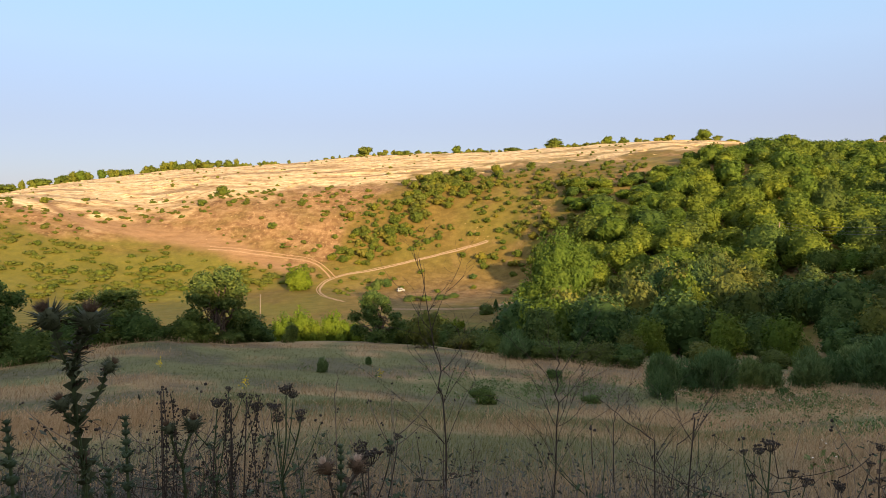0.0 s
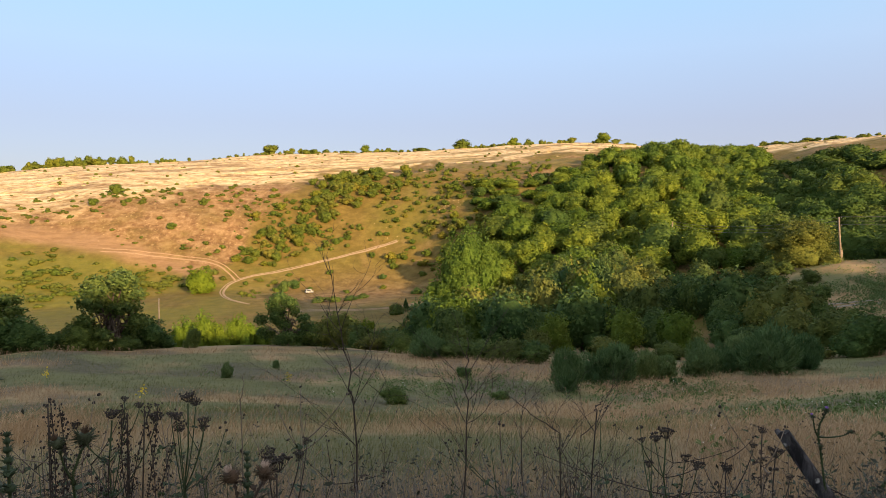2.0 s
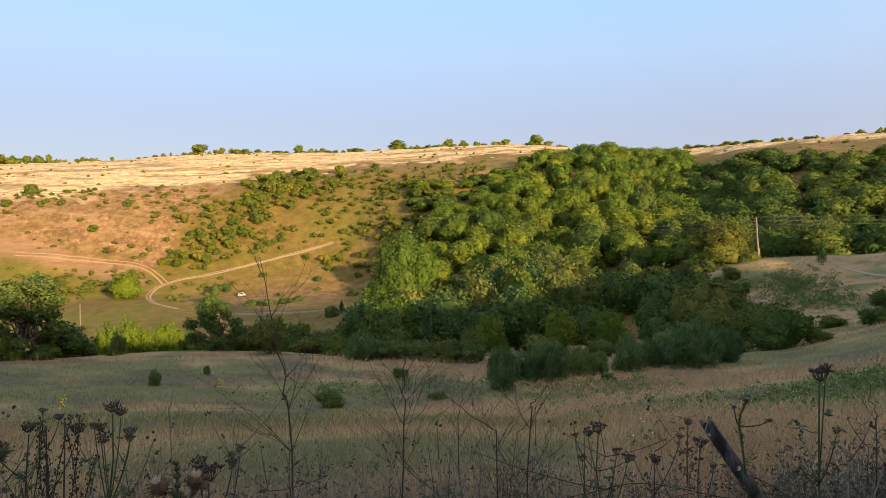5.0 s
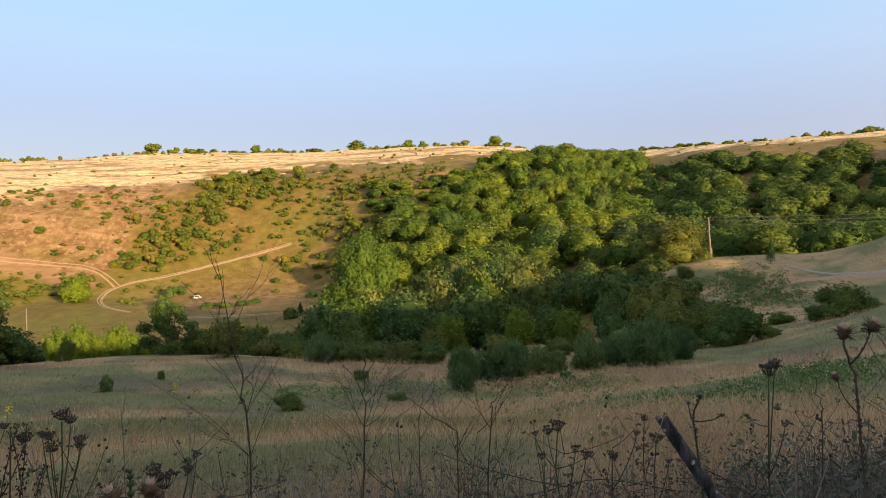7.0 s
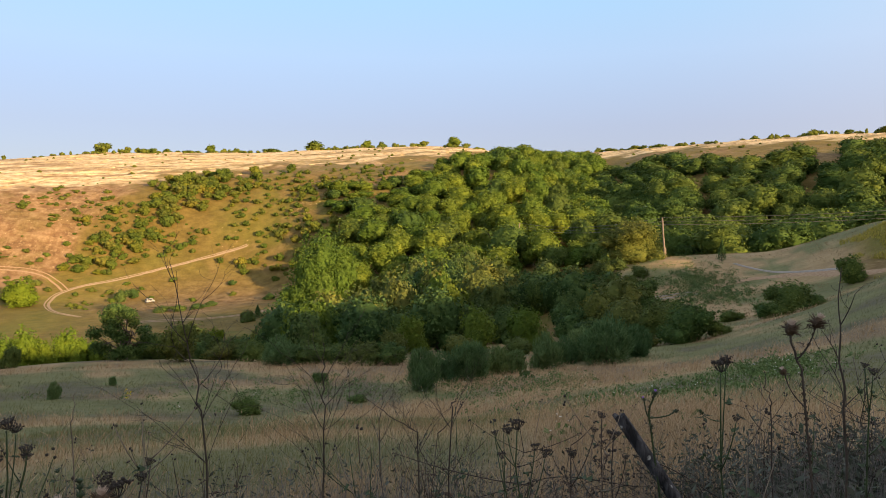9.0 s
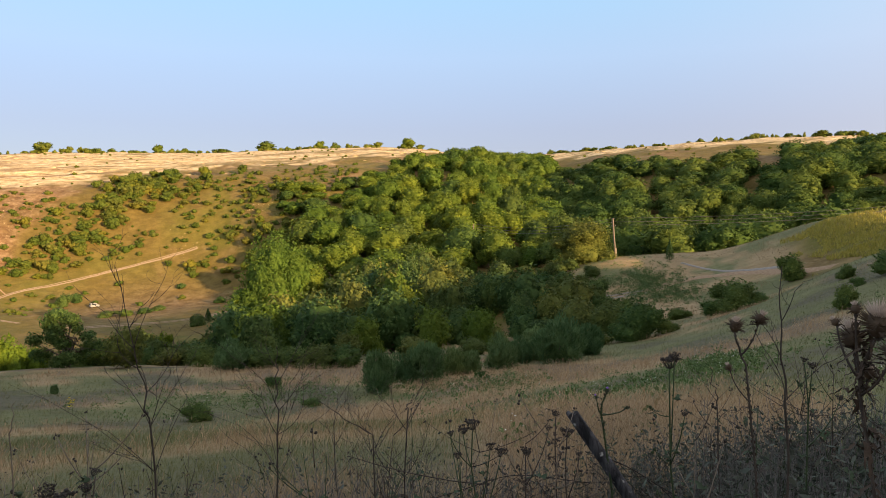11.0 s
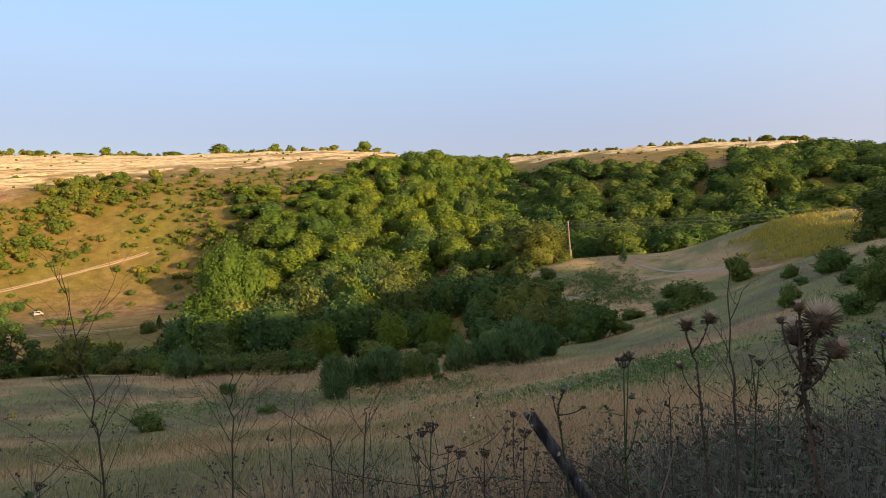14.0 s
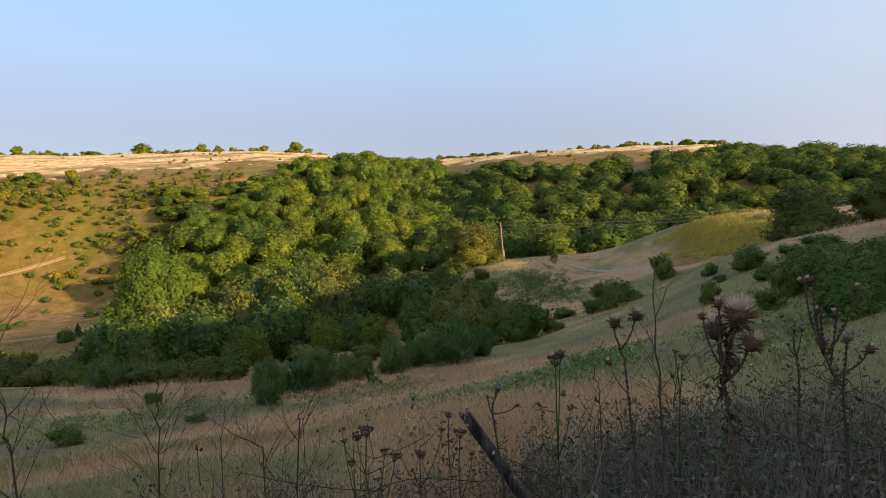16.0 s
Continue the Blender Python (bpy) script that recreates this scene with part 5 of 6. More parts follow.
def herbs():
    g, fl = Geo(), Geo()
    for b0, d0, sb0, sd0, n in ((29, 27.5, 2.6, 2.6, 340), (47, 19, 2.6, 2.4, 300), (41.5, 87, 1.5, 5, 760), (22, 29, 2.0, 2.4, 160), (44, 80, 2.0, 3, 240), (12, 29, 4, 2, 160), (5, 30, 6, 3, 160), (62, 20, 3, 4, 260), (37, 16, 4, 4, 140)):
        for i in range(n):
            b, d = b0 + rng.normal() * sb0, d0 + rng.normal() * sd0
            x, y = at(b, d)
            z = float(height(x, y)[0])
            s = rng.uniform(0.06, 0.2) * (2.2 if d > 60 else 1)
            p = np.array([x, y, z]) + rng.normal(size=(16, 3)) * [s * 0.6, s * 0.6, s * 0.3] + [0, 0, s * 0.7]
            g.leaves(p, rng.normal(size=(16, 3)) + [0, 0, 0.6], s * 0.55, rng, 0.5)
            if rng.random() < 0.2 and d < 60:
                p = np.array([[x, y, z + s * 1.5]]) + rng.normal(size=(3, 3)) * 0.05
                fl.leaves(p, rng.normal(size=(3, 3)) * 0.3 + [0, 0, 1], rng.uniform(0.018, 0.035), rng, 0.9)
    tagged(new("meadow_herbs", g.mesh("meadow_herbs", HERB)), "low leafy herbs spreading between the grasses", "herbs", kind="stuff")
    tagged(new("white_flowers", fl.mesh("white_flowers", WHITE_FLOWER)), "tiny white flowers dotted over the herbs", "flowers", kind="stuff")
    for b, d, h in ((-23.6, 27, 0.5), (-5.5, 27, 0.42), (-17.2, 20, 0.4)):
        ob = thing("yellow_flower", "yellow-flowering herb in the dry grass", "flower", "yellow flowers", at=pose(*spot(b, d)))
        g = Geo()
        g.tube([(0, 0, 0), (0.02, 0, h * 0.6), (0, 0.01, h)], 0.006, 5)
        part("stem", g, HERB, ob)
        g = Geo()
        p = rng.normal(size=(26, 3)) * [0.06, 0.06, 0.09] + [0, 0, h]
        g.leaves(p, rng.normal(size=(26, 3)), 0.06, rng, 0.8)
        part("blossom", g, YELLOW_FLOWER, ob)


herbs()

# ---- plants beside the camera ----
STEM_GREEN = plain("green_stem", (0.040, 0.058, 0.022), 0.7, 0, 0.35, 30)
STEM_DRY = plain("dry_stem", (0.058, 0.045, 0.035), 0.8, 0, 0.4, 30)
STEM_PALE = plain("pale_dead_stem", (0.165, 0.129, 0.094), 0.8, 0, 0.35, 30)
SEED_BROWN = plain("brown_seed_heads", (0.046, 0.037, 0.030), 0.85, 0, 0.5, 60)
SPINE_GREEN = plain("green_spiny_bracts", (0.047, 0.058, 0.028), 0.6, 0, 0.35, 50)
SPINE_DRY = plain("dry_spiny_bracts", (0.080, 0.052, 0.031), 0.7, 0, 0.4, 50)
DOWN_PALE = plain("pale_thistle_down", (0.46, 0.35, 0.27), 0.9, 0, 0.2, 80)
PURPLE = plain("purple_florets", (0.22, 0.10, 0.42), 0.7, 0, 0.2, 60)
LEAF_HERB = plain("grey_green_leaf", (0.034, 0.053, 0.023), 0.7, 0, 0.35, 40)
LEAF_DEAD = plain("withered_leaf", (0.060, 0.040, 0.026), 0.85, 0, 0.4, 40)
LEAF_WITHERED = plain("withered_grey_leaf", (0.072, 0.080, 0.058), 0.8, 0, 0.55, 14)
TWIG_GREY = plain("grey_dead_twigs", (0.150, 0.134, 0.122), 0.85, 0, 0.35, 40)


def bend(p, q, k, out, n=7):
    """A bent line from p to q whose middle is drawn towards out."""
    t = np.linspace(0, 1, n)[:, None]
    m = (np.asarray(p) + np.asarray(q)) / 2 + np.asarray(out) * k
    return np.asarray(p) * (1 - t) ** 2 + 2 * m * t * (1 - t) + np.asarray(q) * t * t


def spikes_geo(g, c, axis, n, length, width, low, high, rng2):
    """Tapering spines round an axis, from low to high along it (-1 to 1)."""
    axis = np.asarray(axis, float) / np.linalg.norm(axis)
    a = np.cross(axis, [0.3, 0.9, 0.1])
    a /= np.linalg.norm(a)
    b = np.cross(axis, a)
    u = rng2.uniform(low, high, n)
    ang = rng2.uniform(0, 2 * np.pi, n)
    r = np.sqrt(np.clip(1 - u * u, 0, 1))
    d = axis * u[:, None] + (a * np.cos(ang)[:, None] + b * np.sin(ang)[:, None]) * r[:, None]
    ln = (length * rng2.uniform(0.7, 1.15, n))[:, None]
    side = np.cross(d, axis + 0.01)
    side /= np.linalg.norm(side, axis=1)[:, None] + 1e-9
    oth = np.cross(d, side)
    foot = np.asarray(c) + d * ln * 0.30
    tip = np.asarray(c) + d * ln + axis * ln * 0.12
    v = np.stack([foot + side * width, foot - side * width * 0.5 + oth * width * 0.8, foot - side * width * 0.5 - oth * width * 0.8, tip], 1)
    i = np.arange(n)[:, None] * 4
    g.add(v.reshape(-1, 3), np.concatenate([i + [[0, 1, 3]], i + [[1, 2, 3]], i + [[2, 0, 3]]]))


def thistle_head(parent, c, axis, size, dry, rng2, bloom=None):
    spine, heart = (SPINE_DRY, SEED_BROWN) if dry else (SPINE_GREEN, SPINE_GREEN)
    g = Geo()
    r = size * 0.25
    g.ball(c, r, 6, 9, (1, 1, 1.15), 0.08, rng2)
    spikes_geo(g, c, axis, 96 if size > 0.03 else 50, size * 0.56, size * 0.028, -0.45, 0.72, rng2)
    head = part("flower_head", g, spine, parent)
    g = Geo()
    a = np.asarray(axis) / np.linalg.norm(axis)
    spikes_geo(g, np.asarray(c) + a * r * 0.5, a, 190, size * (0.46 if dry and size > 0.06 else 0.36), size * 0.012, 0.55 if dry and size > 0.06 else 0.76, 1.0, rng2)
    part("tuft", g, bloom or (DOWN_PALE if dry else SPINE_DRY), head)


def jagged_leaf(g, p, way, length, width, rng2):
    """A narrow leaf with toothed, spiny edges that droops at its end."""
    way = np.asarray(way, float) / np.linalg.norm(way)
    side = np.cross(way, [0, 0, 1.0])
    side /= np.linalg.norm(side) + 1e-9
    n = 9
    t = np.linspace(0, 1, n)
    mid = np.asarray(p) + way * (t * length)[:, None] + np.array([0, 0, 1.0]) * (-(t ** 2) * length * 0.45)[:, None]
    mid += rng2.normal(size=(n, 3)) * length * 0.05
    w = width * (1 - t) ** 0.7 * np.where(np.arange(n) % 2, 1.0, 0.38) + 0.0008
    lift = np.array([0, 0, 1.0]) * (w * 0.5)[:, None]
    v = np.concatenate([mid, mid + side * w[:, None] + lift, mid - side * w[:, None] + lift])
    i = np.arange(n - 1)
    g.add(v, np.concatenate([np.stack([i, i + 1, i + 1 + n, i + n], -1), np.stack([i + 1, i, i + 2 * n, i + 1 + 2 * n], -1)]))


def spiny_wings(g, line, width, rng2, every=0.012):
    """Toothed wings that run down a stem on four sides."""
    length = np.linalg.norm(np.diff(line, axis=0), axis=1).sum()
    n = max(6, int(length / every))
    t = np.linspace(0, len(line) - 1, n)
    mid = np.stack([np.interp(t, np.arange(len(line)), line[:, k]) for k in range(3)], -1)
    for ang in (0.2, 1.8, 3.3, 4.9):
        w = width * np.where(np.arange(n) % 2, rng2.uniform(0.5, 1.9, n), 0.2)
        out = np.stack([np.cos(ang + t * 0.1), np.sin(ang + t * 0.1), 0.35 + 0 * t], -1)
        v = np.concatenate([mid, mid + out * w[:, None]])
        i = np.arange(n - 1)
        g.add(v, np.stack([i, i + 1, i + 1 + n, i + n], -1))


def thistle(b, d, heads, label, dry=False, seed=1, stout=0.008, leaves=26, bloom=(), name="thistle"):
    rng2 = np.random.default_rng(seed)
    ob = thing(name, label, "thistle", at=pose(*spot(b, d), 0, 0, -b))
    ranked = sorted(heads, key=lambda h: -h[2])
    top = ranked[0]
    fork = ranked[:2]
    join = np.array([sum(h[0] for h in fork) / len(fork), 0.0, min(h[1] for h in fork) - 0.09])
    crest = np.array([top[0], 0, top[1] - top[2] * 0.25])
    stem = np.concatenate([bend((0, 0, -0.03), join, 0.04, (1, 0.2, 0), 16), bend(join, crest, 0.012, (-1, 0, 0), 5)[1:]])
    stem[2:-2] += rng2.normal(size=(len(stem) - 4, 3)) * [0.002, 0.002, 0]
    bark, frill = (STEM_DRY, LEAF_DEAD) if dry else (STEM_GREEN, SPINE_GREEN)
    g = Geo()
    g.tube(stem, np.linspace(stout, stout * 0.55, len(stem)), 7)
    main = part("stem", g, bark, ob)
    g = Geo()
    spiny_wings(g, stem, stout * (2.4 if leaves > 100 and not dry else 0.95), rng2, 0.006 if dry else 0.009)
    part("wing", g, frill, main)
    for i, h in enumerate(heads):
        y = 0.0 if h is top else rng2.uniform(-0.04, 0.05)
        c = np.array([h[0], y, h[1]])
        away = np.array([(h[0] - join[0]) * 1.5, y, 0.10])
        if h is not top:
            k = int(np.clip(np.searchsorted(stem[:, 2], h[1] - rng2.uniform(0.07, 0.13)), 2, len(stem) - 2))
            g = Geo()
            line = bend(stem[k], c - away / np.linalg.norm(away) * h[2] * 0.2, 0.3, (h[0] - stem[k][0], y, -0.02))
            g.tube(line, np.linspace(stout * 0.55, stout * 0.35, len(line)), 6)
            branch = part("branch", g, bark, ob)
            if h[2] > 0.026:
                g = Geo()
                spiny_wings(g, line, stout * (1.8 if leaves > 100 and not dry else 0.8), rng2, 0.006)
                part("wing", g, frill, branch)
        thistle_head(ob, c, away if h is not top else (0.1, -0.2, 1.0), h[2], dry, rng2, PURPLE if i in bloom else None)
        for k in range(4):
            g = Geo()
            ang = rng2.uniform(0, 6.28)
            axis = np.array([0, 0, 1.0]) if h is top else away / np.linalg.norm(away)
            jagged_leaf(g, c - axis * h[2] * (0.22 + 0.05 * k), (math.cos(ang), math.sin(ang), 0.5), h[2] * 0.55, h[2] * 0.13, rng2)
            part("leaf", g, LEAF_DEAD if dry or rng2.random() < 0.4 else SPINE_GREEN, ob)
    for i in range(leaves):
        k = rng2.integers(5, len(stem) - 1)
        ang = rng2.uniform(0, 6.28)
        g = Geo()
        ln = rng2.uniform(0.022, 0.060) * (stout / 0.0055) ** 0.5
        jagged_leaf(g, stem[k] + [0, 0, rng2.uniform(-0.03, 0.03)], (math.cos(ang), math.sin(ang), 1.1 if not dry else rng2.uniform(-1.2, 0.6)), ln, ln * 0.14, rng2)
        part("leaf", g, LEAF_DEAD if dry or rng2.random() < 0.35 else SPINE_GREEN, ob)


def umbel_head(parent, c, size, rng2, mat=None):
    """A cup-shaped cluster of dry seeds on short curved rays."""
    g = Geo()
    c = np.asarray(c, float)
    tilt = np.append(rng2.normal(size=2) * 0.22, 1.0)
    foot = c - tilt * size * 0.5
    n = 24
    for i in range(n):
        ang, r = i * 2.4, size * 0.56 * math.sqrt((i + 0.4) / n) * rng2.uniform(0.85, 1.1)
        out = np.array([math.cos(ang), math.sin(ang), 0])
        tip = c + out * r + tilt * (r * 0.12 + rng2.normal() * size * 0.05) - [0, 0, float(out[:2] @ tilt[:2]) * r]
        g.tube(bend(foot, tip, size * 0.16, out + [0, 0, -0.5], 5), size * 0.016, 3, False)
        g.ball(tip, size * rng2.uniform(0.055, 0.10), 3, 5, (1.1, 1.1, 0.9), 0.35, rng2)
        for k in range(2):
            g.ball(tip + rng2.normal(size=3) * size * 0.06, size * rng2.uniform(0.03, 0.06), 3, 4, (1, 1, 1), 0.3, rng2)
    spikes_geo(g, foot + tilt * size * 0.05, (0, 0, -1), 9, size * 0.42, size * 0.02, -0.5, 0.3, rng2)
    part("seed_head", g, mat or SEED_BROWN, parent)


def umbel_plant(b, d, heads, label, seed=1, green=False, stout=0.0027):
    rng2 = np.random.default_rng(seed)
    ob = thing("seed_head_plant", label, "weed", "plants with dry seed heads", at=pose(*spot(b, d), 0, 0, -b))
    top = heads[0]
    low = min(h[1] for h in heads)
    stem = bend((0, 0, -0.03), (top[0], 0, top[1] - top[2] * 0.5), 0.3, (top[0] * 0.2 + 0.02, 0.02, 0), 12)
    mat = STEM_GREEN if green else STEM_DRY
    g = Geo()
    stem[1:-1] += rng2.normal(size=(10, 3)) * [0.006, 0.004, 0]
    g.tube(stem, np.linspace(stout * 1.25, stout * 0.7, 12), 6)
    part("stem", g, mat, ob)
    # short side shoots with small buds below the heads
    for i in range(9):
        k = rng2.integers(5, 11)
        g = Geo()
        e = stem[k] + rng2.normal(size=3) * [0.035, 0.03, 0.012] + [0, 0, 0.045]
        g.tube(bend(stem[k], e, 0.012, (0, 0, -1), 5), np.linspace(stout * 0.5, stout * 0.3, 5), 4)
        for j in range(6):
            g.ball(e + rng2.normal(size=3) * 0.005, rng2.uniform(0.0018, 0.004), 3, 5, (1, 1, 1.2), 0.3, rng2)
        tagged(part("side_shoot", g, SEED_BROWN if rng2.random() < 0.5 else mat, ob), kind="stuff")
    for h in heads:
        y = 0.0 if h is top else rng2.uniform(-0.06, 0.06)
        if h is not top:
            k = int(np.clip(np.searchsorted(stem[:, 2], h[1] - rng2.uniform(0.12, 0.35)), 1, 10))
            g = Geo()
            g.tube(bend(stem[k], (h[0], y, h[1] - h[2] * 0.5), 0.25, (h[0] - stem[k][0], y, -0.02)), np.linspace(stout * 0.7, stout * 0.45, 7), 5)
            part("branch", g, mat, ob)
        umbel_head(ob, (h[0], y, h[1]), h[2] * 0.88, rng2)
    g = Geo()
    for i in range(60):
        k = rng2.integers(2, 11)
        ang = rng2.uniform(0, 6.28)
        p = stem[k] + rng2.normal(size=3) * [0.02, 0.02, 0.03]
        ln = rng2.uniform(0.012, 0.038)
        jagged_leaf(g, p, (math.cos(ang), math.sin(ang), 0.7), ln, ln * 0.28, rng2)
    part("foliage", g, LEAF_HERB if green else LEAF_DEAD, ob)


def dock(b, d, tip, label, seed=1):
    """A stalk with dense brown seeds along its upper part."""
    rng2 = np.random.default_rng(seed)
    ob = thing("dry_dock", label, "weed", "dry seed stalks", at=pose(*spot(b, d), 0, 0, -b))
    stem = bend((0, 0, -0.03), (tip[0], 0, tip[1]), 0.15, (tip[0], 0, 0.1), 14)
    g = Geo()
    g.tube(stem, np.linspace(0.0045, 0.0015, 14), 6)
    part("stem", g, STEM_DRY, ob)
    for j in range(4):
        g = Geo()
        k = 7 + j
        a = stem[k]
        e = stem[min(13, k + 4)] + rng2.normal(size=3) * [0.035, 0.02, 0.01] if j else stem[13]
        way = bend(a, e, 0.1, rng2.normal(size=3) * 0.3, 18)
        g.tube(way, 0.0012, 4)
        for q in way:
            for i in range(9):
                g.ball(q + rng2.normal(size=3) * [0.005, 0.005, 0.006], rng2.uniform(0.001, 0.0027), 3, 5, (1, 1, 1.4), 0.4, rng2)
        part("seed_spike", g, SEED_BROWN, ob)


def spike_weed(b, d, tip, label, seed=1):
    """An upright green herb with stacked woolly whorls."""
    rng2 = np.random.default_rng(seed)
    ob = thing("whorled_herb", label, "weed", "green whorled herbs", at=pose(*spot(b, d), 0, 0, -b))
    stem = bend((0, 0, -0.03), (tip[0], 0, tip[1]), 0.3, (tip[0] * 0.5, 0, 0), 16)
    g = Geo()
    g.tube(stem, np.linspace(0.006, 0.003, 16), 6)
    part("stem", g, STEM_GREEN, ob)
    z = tip[1]
    step = 0.014
    while z > tip[1] - 0.45:
        k = np.interp(z, stem[:, 2], np.arange(16))
        p = stem[int(k)] * (1 - k % 1) + stem[min(15, int(k) + 1)] * (k % 1)
        r = min(0.012, 0.006 + (tip[1] - z) * 0.05)
        g = Geo()
        g.ball(p, r, 5, 8, (1, 1, 0.85), 0.15, rng2)
        spikes_geo(g, p, (0, 0, 1), 26, r * 2.0, 0.0013, -0.4, 0.7, rng2)
        whorl = tagged(part("whorl", g, LEAF_HERB, ob), kind="stuff")
        if tip[1] - z > 0.06:
            for s in (0, 1):
                ang = rng2.uniform(0, 3.1) + s * 3.14
                g = Geo()
                jagged_leaf(g, p, (math.cos(ang), math.sin(ang), 0.6), rng2.uniform(0.02, 0.04), 0.012, rng2)
                part("leaf", g, LEAF_HERB, whorl)
        z -= step
        step = min(0.05, step * 1.22)


def twig_tree(g, p, way, length, radius, depth, rng2):
    """Forking, curved bare twigs."""
    way = np.asarray(way, float) / np.linalg.norm(way)
    e = p + way * length + np.array([0, 0, 1.0]) * length * 0.10
    line = bend(p, e, length * 0.18, rng2.normal(size=3) * [1, 1, 0.5] + [0, 0, -0.25], 7)
    g.tube(line, np.linspace(radius, radius * 0.5, 7), 5 if radius > 0.0012 else 4)
    if depth == 0:
        g.ball(e, radius * 1.5, 3, 5, (1, 1, 1.6))
        return
    for k in range(rng2.integers(2, 4)):
        q = line[rng2.integers(2, 6)] if k else line[-1]
        w = way + rng2.normal(size=3) * [0.65, 0.5, 0.35] + [0, 0, 0.12]
        twig_tree(g, q, w, length * rng2.uniform(0.45, 0.75), radius * 0.6, depth - 1, rng2)


def bare_weed(b, d, knots, label, seed=1, branches=7, stout=0.0042, mat=None, reach=0.26):
    rng2 = np.random.default_rng(seed)
    ob = thing("bare_weed", label, "weed", "bare branching weeds", at=pose(*spot(b, d), 0, 0, -b))
    pts = np.array([(0, 0, -0.03)] + [(x, rng2.normal() * 0.012, z) for x, z in knots])
    t = np.linspace(0, len(pts) - 1, 18)
    stem = np.stack([np.interp(t, np.arange(len(pts)), pts[:, k]) for k in range(3)], -1)
    stem[1:-1] += rng2.normal(size=(16, 3)) * [0.004, 0.004, 0]
    g = Geo()
    g.tube(stem, np.linspace(stout * 0.9, stout * 0.24, 18), 6)
    part("stem", g, mat or STEM_DRY, ob)
    tall = knots[-1][1]
    branches = int(branches * 1.7)
    for i in range(branches):
        z = tall * (0.52 + 0.42 * (i + rng2.random() * 0.6) / branches)
        k = int(np.clip(np.searchsorted(stem[:, 2], z), 1, 16))
        sgn = 1 if i % 2 else -1
        g = Geo()
        twig_tree(g, stem[k], (sgn * rng2.uniform(0.35, 0.85), rng2.normal() * 0.4, rng2.uniform(0.7, 1.4)),
                  reach * rng2.uniform(0.45, 0.85) * (1.15 - 0.6 * i / branches), stout * 0.30, 2, rng2)
        tagged(part("twig", g, mat or STEM_DRY, ob), kind="stuff")


thistle(-30.7, 1.35, ((-0.011, 1.485, 0.072), (0.052, 1.472, 0.081), (0.081, 1.382, 0.042), (0.001, 1.329, 0.046)), "tall dark green spiny thistle with fading heads", False, 1, 0.0055, 130)
thistle(-22.5, 1.6, ((-0.018, 1.216, 0.046), (0.033, 1.215, 0.058)), "spiny thistle with two green heads among dry weeds", False, 2, 0.0045, 24)
thistle(-9.6, 1.3, ((-0.019, 1.165, 0.05), (0.042, 1.166, 0.052)), "low dried thistle with open brown heads", True, 3, 0.0045, 24)
thistle(62.8, 1.3, ((-0.107, 1.372, 0.075), (-0.147, 1.337, 0.066), (-0.081, 1.33, 0.054), (-0.119, 1.279, 0.036), (-0.139, 1.396, 0.03), (-0.17, 1.367, 0.024)), "tall withered brown thistle with downy heads", True, 4, 0.0046, 130)
thistle(66.5, 1.8, ((-0.054, 1.314, 0.03), (-0.125, 1.39, 0.028), (-0.105, 1.402, 0.028), (-0.085, 1.327, 0.028), (-0.014, 1.381, 0.028), (-0.078, 1.247, 0.04), (-0.027, 1.263, 0.03), (0.019, 1.235, 0.036)),
        "branched thistle with small purple blossoms", True, 5, 0.005, 50, (5, 6))
thistle(52.2, 1.7, ((-0.109, 1.375, 0.05), (-0.056, 1.395, 0.047), (-0.119, 1.275, 0.026)), "slender thistle with two round brown heads", True, 6, 0.0035, 12)
thistle(39.9, 3.2, ((-0.071, 1.036, 0.036), (-0.121, 1.001, 0.03), (0.024, 0.965, 0.03), (-0.084, 0.888, 0.03)), "small purple-flowered thistle beside the fence post", False, 7, 0.006, 26, (0, 1), "small_thistle")
thistle(62.2, 2.6, ((-0.002, 1.219, 0.024), (0.02, 1.227, 0.024), (-0.02, 1.171, 0.022)), "small purple-flowered thistle in the weeds", False, 8, 0.005, 20, (0, 1, 2), "small_thistle")
umbel_plant(-14.2, 1.8, ((0.015, 1.262, 0.04), (-0.013, 1.227, 0.031), (0.034, 1.233, 0.034), (0.051, 1.206, 0.034), (-0.007, 1.175, 0.037), (0.052, 1.174, 0.028), (-0.027, 1.203, 0.025)), "tall weed with many flat brown seed heads", 1, True)
umbel_plant(-20.3, 1.9, ((0.031, 1.22, 0.039), (0.132, 1.214, 0.039), (0.062, 1.264, 0.02), (0.099, 1.223, 0.026), (-0.05, 1.22, 0.026)), "spreading weed with flat brown seed heads", 2, True)
umbel_plant(-6.9, 1.4, ((0.004, 1.165, 0.055), (-0.013, 1.201, 0.034), (0.051, 1.183, 0.026), (0.069, 1.2, 0.022)), "weed with one broad brown seed head", 3)
umbel_plant(27.5, 1.8, ((-0.015, 1.157, 0.046), (-0.042, 1.12, 0.037), (-0.076, 1.132, 0.022), (0.034, 1.111, 0.028), (-0.056, 1.073, 0.028), (0.064, 1.08, 0.034)), "green-stemmed weed with dark flat seed heads", 4, True)
umbel_plant(34.5, 2.2, ((-0.008, 1.107, 0.03), (-0.099, 0.98, 0.03)), "thin weed with two brown seed heads", 5)
umbel_plant(47.1, 1.7, ((-0.103, 1.306, 0.049), (-0.09, 1.327, 0.029), (-0.063, 1.188, 0.02)), "tall leaning weed with tilted brown seed heads", 6, True)
umbel_plant(31.7, 2.0, ((0.001, 1.029, 0.034), (0.071, 1.094, 0.024)), "short weed with brown seed heads", 8)
